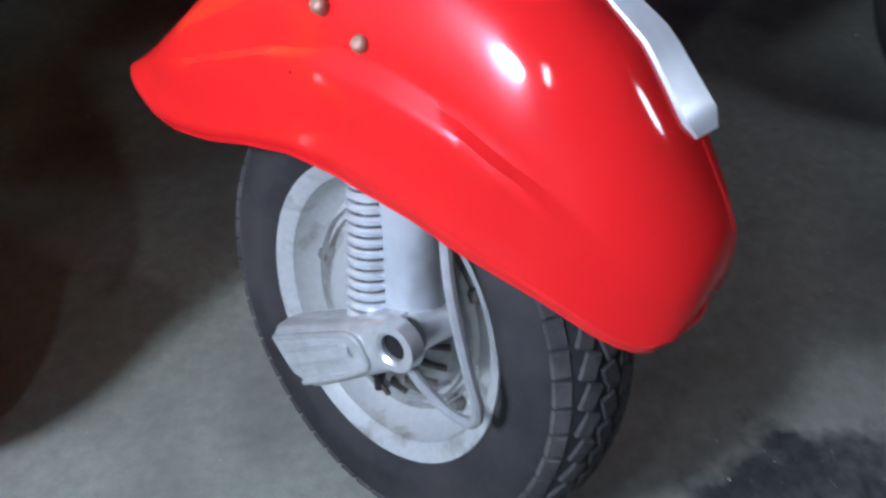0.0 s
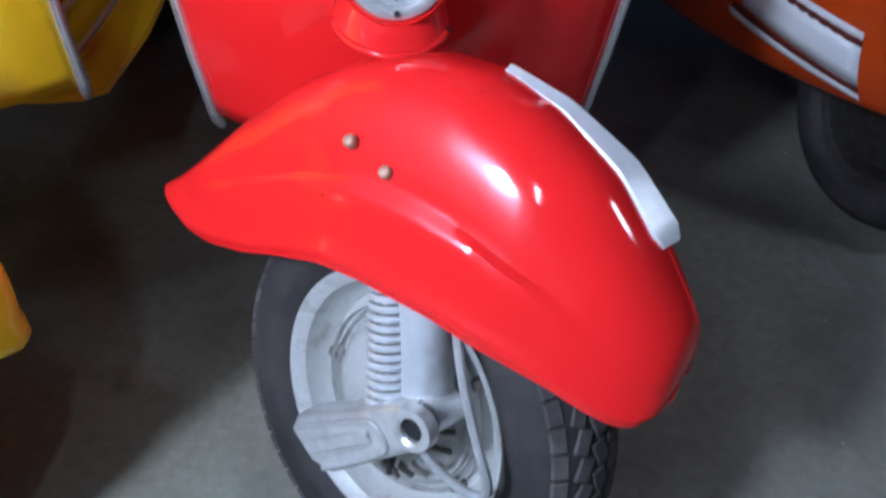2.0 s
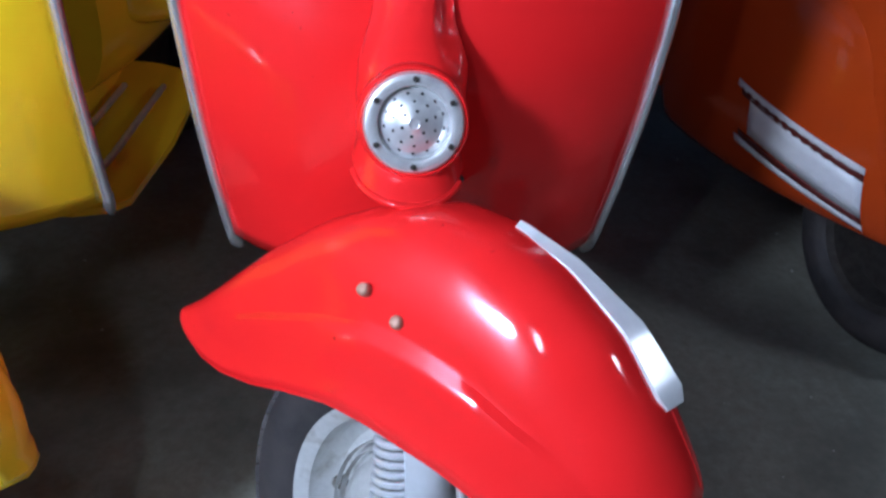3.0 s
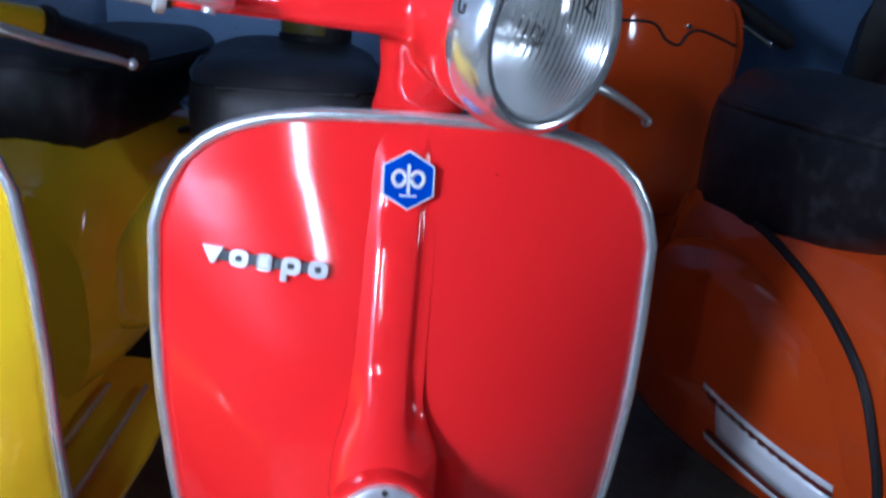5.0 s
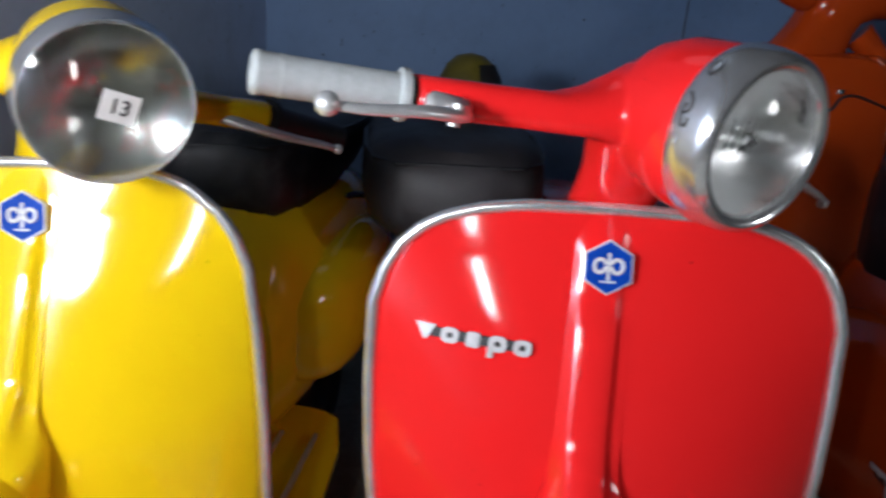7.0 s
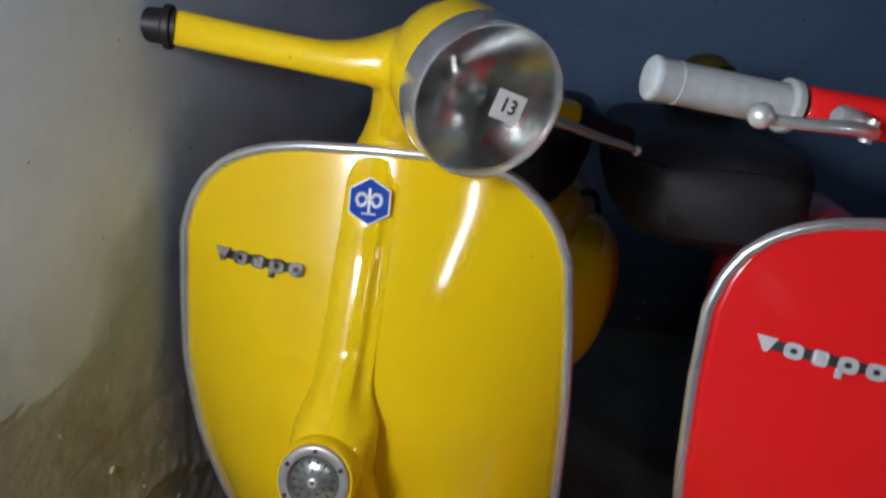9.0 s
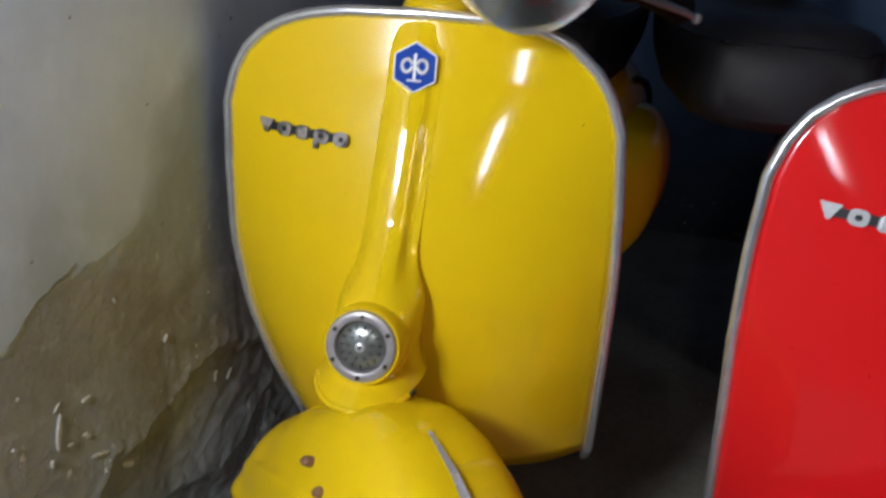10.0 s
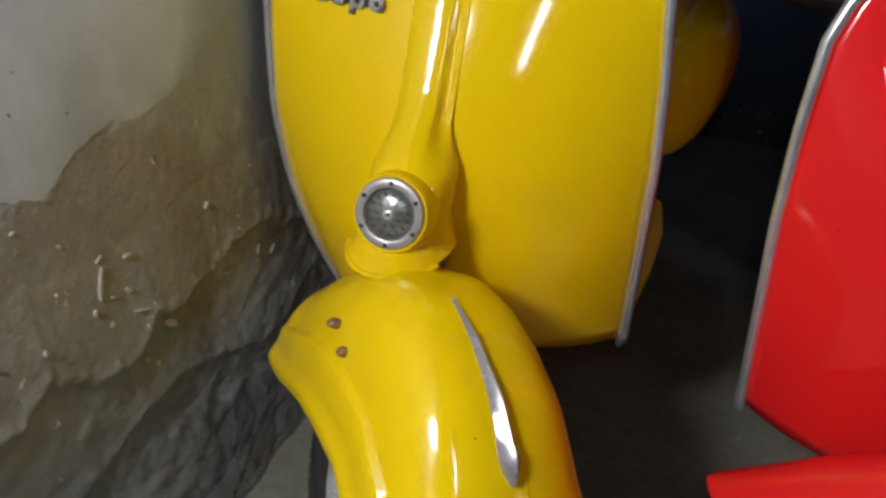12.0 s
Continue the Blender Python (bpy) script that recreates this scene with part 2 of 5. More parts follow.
def wall_material(name, upper, lower, edge, rise):
    """Painted wall whose lower part has lost its paint to damp: bare stained plaster below a ragged edge."""
    m, n, l, b = nodes_of(name)
    co = n.new("ShaderNodeTexCoord")
    sep = n.new("ShaderNodeSeparateXYZ")
    l.new(co.outputs["Object"], sep.inputs[0])
    rag, fine, patch = noise_of(n, l, 8, 6, 0.5), noise_of(n, l, 45, 8, 0.7), noise_of(n, l, 9, 6, 0.6)
    ma = n.new("ShaderNodeMath")
    ma.operation, ma.inputs[1].default_value, ma.inputs[2].default_value = "MULTIPLY_ADD", rise, -rise / 2
    l.new(rag, ma.inputs[0])
    add = n.new("ShaderNodeMath")
    l.new(sep.outputs["Z"], add.inputs[0])
    l.new(ma.outputs[0], add.inputs[1])
    # the flaked edge is crisp near the door end and melts into a wide blend further back
    melt = n.new("ShaderNodeMapRange")
    for key, value in (("From Min", -0.16), ("From Max", 0.06), ("To Min", 0.005), ("To Max", 0.09)):
        melt.inputs[key].default_value = value
    l.new(sep.outputs["Y"], melt.inputs["Value"])
    under = n.new("ShaderNodeMath")
    under.operation, under.inputs[0].default_value = "SUBTRACT", edge
    l.new(add.outputs[0], under.inputs[1])
    ratio = n.new("ShaderNodeMath")
    ratio.operation = "DIVIDE"
    l.new(under.outputs[0], ratio.inputs[0])
    l.new(melt.outputs["Result"], ratio.inputs[1])
    bare = ramp(n, l, ratio.outputs[0], -1.0, 1.0)
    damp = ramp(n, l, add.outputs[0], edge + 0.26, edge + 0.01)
    top = mix_colours(n, l, ramp(n, l, fine, 0.3, 0.7), tuple(c * 0.93 for c in upper), upper)
    top = mix_colours(n, l, ramp(n, l, patch, 0.5, 0.85), top, tuple(c * 0.8 for c in upper))
    crust = noise_of(n, l, 3.2, 9, 0.72, (1.0, 1.0, 1.8))
    low = mix_colours(n, l, ramp(n, l, patch, 0.35, 0.75), lower, tuple(c * 0.72 for c in lower))
    low = mix_colours(n, l, ramp(n, l, crust, 0.50, 0.62), low, tuple(c * k for c, k in zip(lower, (0.70, 0.74, 0.80))))
    stone = n.new("ShaderNodeMath")
    stone.operation, stone.inputs[1].default_value = "MULTIPLY_ADD", 0.10
    l.new(noise_of(n, l, 11, 5), stone.inputs[0])
    l.new(sep.outputs["Z"], stone.inputs[2])
    deep = mix_colours(n, l, ramp(n, l, crust, 0.40, 0.62), (0.385, 0.38, 0.34), (0.265, 0.283, 0.298))
    deep = mix_colours(n, l, ramp(n, l, noise_of(n, l, 16, 7, 0.65), 0.56, 0.70), deep, (0.36, 0.365, 0.36))
    low = mix_colours(n, l, ramp(n, l, stone.outputs[0], edge - 0.13, edge - 0.20), low, deep)
    # a bloom of pale salts round one damp spot
    spot = n.new("ShaderNodeVectorMath")
    spot.operation = "DISTANCE"
    spot.inputs[1].default_value = (-0.82, 0.02, 0.24)
    l.new(co.outputs["Object"], spot.inputs[0])
    reach = n.new("ShaderNodeMath")
    reach.operation, reach.inputs[1].default_value = "MULTIPLY_ADD", 0.42
    l.new(noise_of(n, l, 22, 8, 0.72), reach.inputs[0])
    l.new(spot.outputs["Value"], reach.inputs[2])
    low = mix_colours(n, l, ramp(n, l, reach.outputs[0], 0.33, 0.24), low, (0.50, 0.53, 0.57))
    chips = ramp(n, l, noise_of(n, l, 48, 4, 0.65, (1.0, 1.0, 0.75)), 0.67, 0.685)
    low = mix_colours(n, l, chips, low, (0.72, 0.70, 0.64))
    brown = ramp(n, l, noise_of(n, l, 7, 5, 0.6, (1.0, 1.0, 0.5)), 0.54, 0.74)
    low = mix_colours(n, l, brown, low, tuple(c * k for c, k in zip(lower, (0.58, 0.52, 0.44))))
    bloom = ramp(n, l, noise_of(n, l, 26, 8, 0.75), 0.56, 0.74)
    low = mix_colours(n, l, bloom, low, tuple(min(1.0, c * k) for c, k in zip(lower, (1.35, 1.42, 1.5))))
    top = mix_colours(n, l, ramp(n, l, noise_of(n, l, 14, 8, 0.7), 0.66, 0.72), top, tuple(c * 0.55 for c in upper))
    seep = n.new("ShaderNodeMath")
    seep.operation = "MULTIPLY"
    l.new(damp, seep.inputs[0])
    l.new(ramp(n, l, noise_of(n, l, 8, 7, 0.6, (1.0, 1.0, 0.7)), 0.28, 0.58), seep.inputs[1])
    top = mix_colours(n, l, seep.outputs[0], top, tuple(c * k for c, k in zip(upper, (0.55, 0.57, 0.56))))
    # darker paint colour below a line that climbs where the wall runs back
    climb = n.new("ShaderNodeMath")
    climb.operation, climb.inputs[1].default_value = "MULTIPLY_ADD", -1.1
    l.new(sep.outputs["Y"], climb.inputs[0])
    l.new(add.outputs[0], climb.inputs[2])
    darkened = n.new("ShaderNodeMath")
    darkened.operation = "MULTIPLY"
    l.new(ramp(n, l, climb.outputs[0], edge + 0.135, edge + 0.075), darkened.inputs[0])
    l.new(ramp(n, l, add.outputs[0], edge + 0.30, edge + 0.10), darkened.inputs[1])
    top = mix_colours(n, l, darkened.outputs[0], top, tuple(c * k for c, k in zip(upper, (0.40, 0.41, 0.40))))
    dots = ramp(n, l, noise_of(n, l, 70, 1), 0.765, 0.78)
    top = mix_colours(n, l, dots, top, tuple(c * 0.25 for c in upper))
    l.new(mix_colours(n, l, bare, top, low), b.inputs["Base Color"])
    gloss = n.new("ShaderNodeMapRange")
    gloss.inputs["To Min"].default_value, gloss.inputs["To Max"].default_value = 0.62, 0.40
    l.new(bare, gloss.inputs["Value"])
    l.new(gloss.outputs["Result"], b.inputs["Roughness"])
    hh = n.new("ShaderNodeMath")
    hh.operation = "MULTIPLY_ADD"
    hh.inputs[1].default_value = -2.1
    l.new(bare, hh.inputs[0])
    mm = n.new("ShaderNodeMath")
    mm.operation = "MULTIPLY"
    l.new(patch, mm.inputs[0])
    l.new(bare, mm.inputs[1])
    rough_up = n.new("ShaderNodeMath")
    rough_up.operation = "MULTIPLY_ADD"
    rough_up.inputs[1].default_value = 0.9
    l.new(crust, rough_up.inputs[0])
    l.new(mm.outputs[0], rough_up.inputs[2])
    gated = n.new("ShaderNodeMath")
    gated.operation = "MULTIPLY"
    l.new(rough_up.outputs[0], gated.inputs[0])
    l.new(bare, gated.inputs[1])
    l.new(gated.outputs[0], hh.inputs[2])
    grit = n.new("ShaderNodeMath")
    grit.operation = "MULTIPLY"
    l.new(fine, grit.inputs[0])
    l.new(bare, grit.inputs[1])
    pitted = n.new("ShaderNodeMath")
    pitted.operation, pitted.inputs[1].default_value = "MULTIPLY_ADD", 0.9
    l.new(grit.outputs[0], pitted.inputs[0])
    l.new(hh.outputs[0], pitted.inputs[2])
    bump(n, l, b, pitted.outputs[0], 1.0, 0.006)
    return m


FLOOR = floor_material()
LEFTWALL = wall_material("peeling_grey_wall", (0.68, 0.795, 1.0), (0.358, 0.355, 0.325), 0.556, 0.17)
BACKWALL = wall_material("blue_wall", (0.185, 0.305, 0.54), (0.13, 0.15, 0.19), 0.1, 0.3)
# for the unseen walls and ceiling: dark so that little light bounces back
PLAINWALL = surface("dark_unseen_shell", (0.04, 0.045, 0.05), 0.8, 0, 0.1, 20, 0.05)


# ---- mesh helpers ----
def mesh_object(name, bm, material, smooth=True, xf=None):
    if xf is not None:
        bmesh.ops.transform(bm, matrix=xf, verts=bm.verts)
    bmesh.ops.recalc_face_normals(bm, faces=bm.faces)
    me = bpy.data.meshes.new(name)
    bm.to_mesh(me)
    bm.free()
    me.materials.append(material)
    if smooth:
        me.shade_smooth()
        me.set_sharp_from_angle(angle=radians(42))
    return new(name, me)


def part(name, bm, material, parent, label="", xf=None, smooth=True):
    """Links a bmesh as one mesh object under a thing or a part; xf: its place in the thing's own space."""
    ob = mesh_object(name, bm, material, smooth, xf)
    ob.parent = parent
    return tagged(ob, label)


def loft(rings, closed=True, caps=True):
    bm = bmesh.new()
    rows = [[bm.verts.new(p) for p in ring] for ring in rings]
    k = len(rows[0])
    for a, b in zip(rows, rows[1:]):
        for i in range(k if closed else k - 1):
            j = (i + 1) % k
            bm.faces.new((a[i], a[j], b[j], b[i]))
    if caps and closed:
        bm.faces.new(rows[0][::-1])
        bm.faces.new(rows[-1])
    return bm


def merge(*bms):
    out = bmesh.new()
    for b in bms:
        me = bpy.data.meshes.new("tmp")
        b.to_mesh(me)
        b.free()
        out.from_mesh(me)
        bpy.data.meshes.remove(me)
    return out


def interp(x, table):
    return float(np.interp(x, [a for a, _ in table], [b for _, b in table]))


def smooth_path(points, per=8):
    """A Catmull-Rom line through the points."""
    pts = [Vector(p) for p in points]
    pts = [2 * pts[0] - pts[1], *pts, 2 * pts[-1] - pts[-2]]
    out = []
    for a, b, c, d in zip(pts, pts[1:], pts[2:], pts[3:]):
        for i in range(per):
            t = i / per
            out.append(0.5 * (2 * b + (c - a) * t + (2 * a - 5 * b + 4 * c - d) * t * t + (3 * b - a - 3 * c + d) * t**3))
    return [*out, pts[-2]]


def tube(points, radius, n=10, flat=1.0):
    """A tube along points; radius: one number or one for each point."""
    pts = [Vector(p) for p in points]
    rings, up = [], None
    for i, p in enumerate(pts):
        d = (pts[min(i + 1, len(pts) - 1)] - pts[max(i - 1, 0)]).normalized()
        if up is None:
            up = d.orthogonal().normalized()
        up = (up - d * up.dot(d)).normalized()
        side = d.cross(up)
        r = radius[i] if isinstance(radius, (list, tuple)) else radius
        rings.append([p + r * (math.cos(a) * up + flat * math.sin(a) * side) for a in (2 * math.pi * k / n for k in range(n))])
    return loft(rings)


def revolve(profile, m, n=48, closed=False):
    """Turns a profile of (radius, height) round the local z of the matrix m."""
    rings = []
    for k in range(n):
        a = 2 * math.pi * k / n
        rings.append([m @ Vector((r * math.cos(a), r * math.sin(a), h)) for r, h in profile])
    rings.append(rings[0])
    bm = loft(rings, closed=closed, caps=False)
    bmesh.ops.remove_doubles(bm, verts=bm.verts, dist=1e-5)
    return bm


def block(size, m=Matrix(), bevel=0.0, segments=2):
    bm = bmesh.new()
    bmesh.ops.create_cube(bm, size=1, matrix=Matrix.Diagonal((*size, 1)))
    if bevel:
        bmesh.ops.bevel(bm, geom=bm.edges[:], offset=bevel, segments=segments, affect="EDGES", profile=0.5)
    bmesh.ops.transform(bm, matrix=m, verts=bm.verts)
    return bm


def ball(radius, place, n=14, squash=(1, 1, 1)):
    bm = bmesh.new()
    bmesh.ops.create_uvsphere(bm, u_segments=n, v_segments=n // 2 + 1, radius=radius)
    bmesh.ops.transform(bm, matrix=Matrix.Translation(place) @ Matrix.Diagonal((*squash, 1)), verts=bm.verts)
    return bm


def aim(place, direction, up=(0, 0, 1)):
    """A frame at place whose z looks along direction."""
    z = Vector(direction).normalized()
    x = Vector(up).cross(z).normalized()
    y = z.cross(x)
    return Matrix((x, y, z)).transposed().to_4x4().copy() if place is None else Matrix.Translation(place) @ Matrix((x, y, z)).transposed().to_4x4()


def thing(name, m, label, category, group=""):
    ob = new(name)
    ob.matrix_world = m
    return tagged(ob, label, category, group)


# ---- setting ----


def slab(name, x0, x1, y0, y1, z0, z1, material, label, m=Matrix(), kind="structure"):
    bm = block((x1 - x0, y1 - y0, z1 - z0), m @ Matrix.Translation(((x0 + x1) / 2, (y0 + y1) / 2, (z0 + z1) / 2)))
    return tagged(mesh_object(name, bm, material, smooth=False), label, name.split("_")[0], "", kind)


slab("floor", -1.6, 3.2, -3.2, 2.2, FLOOR_Z - 0.1, FLOOR_Z, FLOOR, "grey dusty concrete floor with dark stains")
slab("ceiling", -1.6, 3.2, -3.2, 2.2, 2.7, 2.8, PLAINWALL, "unseen ceiling kept dark to limit bounced light")
WALL = pose(-0.835, 0, 0, 0, 0, -5.7)
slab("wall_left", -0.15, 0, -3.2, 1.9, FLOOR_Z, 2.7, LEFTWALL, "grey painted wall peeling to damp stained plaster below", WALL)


def rough_plaster(wall):
    """The bared lower wall: smooth old plaster that breaks off in two ledges over rough stone."""
    rings = []
    for i in range(360):
        y = -0.75 + 1.55 * i / 359
        first = 0.343 + 0.040 * noise.fractal(Vector((y * 6, 1.3, 0)), 0.7, 2.1, 7)
        second = 0.215 + 0.050 * noise.fractal(Vector((y * 4, 8.1, 0)), 0.8, 2.1, 6)
        ends = min(1.0, (i + 1) / 8, (360 - i) / 8)
        ring = []
        for k in range(240):
            z = FLOOR_Z + 0.60 * k / 239
            p = Vector((3.1, y, z))
            big = noise.fractal(p * 5, 0.9, 2.1, 5)
            fine = noise.fractal(Vector((9.1, y * 20 + z * 6, z * 24)), 0.8, 2.0, 5)
            upper = 0.0065 * max(0.0, 1 - max(0.0, z - first) / 0.13) ** 1.5 + 0.0015 * big + 0.0012 * fine * max(0.0, 1 - max(0.0, z - first) / 0.05)
            upper += 0.002 * max(0.0, 1 - max(0.0, z - first) / 0.015)
            middle = 0.002 + 0.0035 * big + 0.0018 * fine + 0.0012 * noise.noise(Vector((7.7, y * 40, z * 44))) + 0.004 * max(0.0, 1 - max(0.0, z - second) / 0.03)
            crag = 1 - 2 * abs(noise.noise(Vector((5.3, y * 17 + 0.5 * big, z * 22)))) + 0.5 * noise.noise(Vector((2.2, y * 46, z * 52)))
            lower = 0.001 + 0.005 * big + 0.0026 * fine + 0.0022 * crag + 0.04 * max(0.0, second - 0.05 - z) / 0.25
            # how sharply a ledge breaks off changes along it
            soft = 0.007 + 0.016 * max(0.0, min(1.0, 0.5 + noise.noise(Vector((y * 7, 4.4, 0)))))
            a, c = max(0.0, min(1.0, (z - first) / soft + 1)), max(0.0, min(1.0, (z - second) / soft + 1))
            a, c = a * a * (3 - 2 * a), c * c * (3 - 2 * c)
            lift = a * upper + (1 - a) * (c * middle + (1 - c) * lower)
            fade = max(0.0, min(1.0, (0.56 - z) / 0.12))
            fade = fade * fade * (3 - 2 * fade) * ends
            ring.append(WALL @ Vector((-0.006 + fade * (0.0065 + max(-0.002, lift)), y, z)))
        rings.append(ring)
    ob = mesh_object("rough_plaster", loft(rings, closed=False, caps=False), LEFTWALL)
    ob.parent = wall
    return ob


rough_plaster(bpy.data.objects["wall_left"])
slab("wall_back", -1.4, 3.2, 1.72, 1.87, FLOOR_Z, 2.7, BACKWALL, "smooth blue painted wall with a thin crack")
slab("wall_right", 3.0, 3.15, -3.2, 2.2, FLOOR_Z, 2.7, PLAINWALL, "unseen wall kept dark to limit bounced light")
slab("wall_front", -1.6, 3.2, -3.2, -3.05, FLOOR_Z, 2.7, PLAINWALL, "unseen wall kept dark to limit bounced light")

# ---- scooter ----
RAKE, PIVOT = 21.6, Vector((0, -0.19, 0.45))
AXIS = Vector((0, math.sin(radians(RAKE)), math.cos(radians(RAKE))))


def steering(degrees):
    return Matrix.Translation(PIVOT) @ Matrix.Rotation(radians(degrees), 4, AXIS) @ Matrix.Translation(-PIVOT)


HALF = [(0.29, 0.203), (0.37, 0.212), (0.455, 0.2205), (0.53, 0.228), (0.62, 0.232), (0.70, 0.231), (0.735, 0.221), (0.76, 0.206), (0.78, 0.184), (0.793, 0.158), (0.802, 0.125), (0.807, 0.085), (0.809, 0.0)]
MID_Y = [(0.29, -0.055), (0.42, -0.078), (0.52, -0.075), (0.60, -0.058), (0.68, -0.030), (0.75, -0.003), (0.81, 0.012)]
EDGE_Y = [(0.29, 0.058), (0.36, 0.031), (0.45, 0.010), (0.55, 0.004), (0.7, 0.014), (0.81, 0.031)]


def shield_y(x, z):
    u = min(1, abs(x) / 0.235)
    e, c = interp(z, EDGE_Y), interp(z, MID_Y)
    return e + (c - e) * (1 - u ** interp(z, [(0.3, 3.0), (0.45, 2.4), (0.6, 2.0)]))


def shield_rows():
    zs = [0.29 + 0.41 * k / 22 for k in range(23)] + [0.70 + 0.109 * math.sin(math.pi / 2 * k / 16) for k in range(1, 17)]
    return zs


def legshield(col, parent, xf, lean=0.0):
    def sway(u, z):
        return lean * abs(u) * ((0.57 - z) if u > 0 else 6.0 * max(0.0, 0.56 - z) ** 2)

    rings = []
    for z in shield_rows():
        w = max(interp(z, HALF), 0.004)
        rings.append([Vector((w * u + sway(u, z), shield_y(w * u, z), z)) for u in (-1 + 2 * k / 36 for k in range(37))])
    ob = part("legshield", loft(rings, closed=False, caps=False), col, parent, "", xf)
    so = ob.modifiers.new("thickness", "SOLIDIFY")
    so.thickness, so.offset = 0.003, -1
    edge = []
    zs = shield_rows()
    for s, order in ((-1, zs), (1, zs[::-1])):
        for z in order:
            w = interp(z, HALF)
            if s == 1 and z == zs[-1]:
                continue
            edge.append(Vector((s * w + sway(s * w / 0.23 if z > 0.78 else s, z), shield_y(w, z) - 0.001, z)))
    part("edge_trim", tube(edge, 0.0064, 10, 1.0), TRIM, parent, "bright aluminium edge trim", xf)
    for s in (-1, 1):
        w, y = interp(0.295, HALF) + s * sway(s, 0.295), shield_y(interp(0.295, HALF), 0.295)
        part("trim_end", tube([(s * w, y, 0.297), (s * (w - 0.002), y + 0.006, 0.278), (s * (w - 0.004), y + 0.016, 0.264)], [0.0072, 0.0072, 0.004]), TRIM, parent, "bright trim end piece", xf)
    return ob


FRONT_Y = [(0.452, -0.197), (0.456, -0.194), (0.462, -0.179), (0.468, -0.169), (0.480, -0.163), (0.490, -0.160), (0.505, -0.155), (0.535, -0.138), (0.555, -0.108), (0.575, -0.086), (0.60, -0.068), (0.66, -0.045), (0.70, -0.030), (0.731, -0.015), (0.775, -0.002), (0.797, 0.005)]
COVER_W = [(0.452, 0.0425), (0.457, 0.0405), (0.466, 0.0385), (0.48, 0.039), (0.50, 0.041), (0.535, 0.0405), (0.56, 0.037), (0.59, 0.035), (0.66, 0.034), (0.803, 0.036)]
SKEW = 0.045


def column_cover(col, parent, xf, horn_kind=0):
    """Pressed cover of the steering column: a horn housing that narrows upward into a ridge with a stepped flank."""
    rings = []
    for k in range(65):
        z = 0.452 + (0.806 - 0.452) * k / 64
        fade = interp(z, [(0.775, 1.0), (0.802, 0.35), (0.806, 0.2)])
        yf, w, back = interp(z, FRONT_Y), interp(z, COVER_W), interp(z, MID_Y) + 0.012
        if horn_kind:
            w *= 1 + 0.20 * max(0.0, (0.485 - z) / 0.033)
        up = min(1.0, max(0.0, (z - 0.524) / 0.055))
        up = up * up * (3 - 2 * up)
        ring = []
        for i in range(33):
            a = math.pi * i / 32
            low = (-1.17 * w * math.cos(a), math.sin(a) ** 0.62)
            if i <= 10:
                q = i / 10
                high = (-0.040 + 0.024 * q, q * q * (3 - 2 * q))
            elif i <= 20:
                q = (i - 10) / 10
                high = (-0.016 + 0.029 * q, 1 + 0.16 * math.sin(math.pi * q))
            else:
                q = (i - 20) / 12
                high = (interp(q, [(0, 0.013), (0.4, 0.0185), (0.85, 0.0300), (1, 0.0315)]), interp(q, [(0, 1.0), (0.2, 0.72), (0.4, 0.46), (0.6, 0.36), (0.85, 0.36), (1, 0.0)]))
            x = low[0] + (high[0] - low[0]) * up + SKEW * (z - 0.76)
            skin = shield_y(x - 0.008, z) + 0.003
            y_low, y_high = back + (yf - back) * low[1], skin + (yf - skin) * high[1] * fade
            ring.append(Vector((x, y_low + (y_high - y_low) * up, z)))
        rings.append(ring)
    bm = loft(rings, closed=True)
    ob = part("column_cover", bm, col, parent, "", xf)
    bev = ob.modifiers.new("soft", "SMOOTH")
    bev.factor, bev.iterations = 0.5, 4
    # dark tube that draws the shade of the gap below the cover's lip
    part("seam", tube([p + Vector((0, 0.004, -0.001)) for p in rings[0][5:28]], 0.0030, 8), DARKMETAL, ob, "dark strip in place of the shaded gap under the column cover", xf)
    part("lip", tube([p + Vector((0, 0.002, 0)) for p in rings[0][4:27]], 0.0030, 10), col, ob, "", xf)
    # round horn grille
    place = Vector((SKEW * (0.507 - 0.76) - 0.001, -0.158, 0.506))
    m = aim(place, (0, -math.cos(radians(17)), math.sin(radians(17)))) @ Matrix.Diagonal((*((0.87, 0.87) if horn_kind else (0.93, 0.93)), 1, 1))
    ring = revolve([(0.0425, -0.012), (0.0425, 0.004), (0.0405, 0.008), (0.036, 0.0095), (0.031, 0.008), (0.0295, 0.003), (0.0295, -0.004)], m, 56)
    part("horn_bezel", revolve([(0.042, -0.03), (0.0490, -0.03), (0.0475, -0.006), (0.0465, 0.002), (0.0448, 0.0045), (0.042, 0.003)], m, 56), col, ob, "", xf)
    ob = part("horn_ring", ring, DULLRING if horn_kind else ALU, parent, "polished ring of the horn grille", xf)
    for k in range(6):
        a = radians(90 + 60 * k)
        part("ring_screw", revolve([(0, 0.003), (0.0022, 0.0028), (0.0026, 0.001), (0.0026, -0.003)], m @ Matrix.Translation((0.036 * math.cos(a), 0.036 * math.sin(a), 0.0085)), 10), DARKMETAL, ob, "", xf)
    if horn_kind == 0:
        dome = revolve([(0, 0.0095), (0.004, 0.0095), (0.0045, 0.011), (0.006, 0.0098), (0.015, 0.0085), (0.024, 0.006), (0.0295, 0.001)], m, 48)
        dm = part("horn_grille", dome, ALU, parent, "domed perforated horn grille", xf)
        holes = []
        for r, count in ((0.0105, 6), (0.018, 10), (0.0245, 13)):
            for k in range(count):
                a = 2 * math.pi * (k + 0.3 * r / 0.01) / count
                h = 0.0095 - 0.0045 * (r / 0.0245) ** 2 + 0.0003
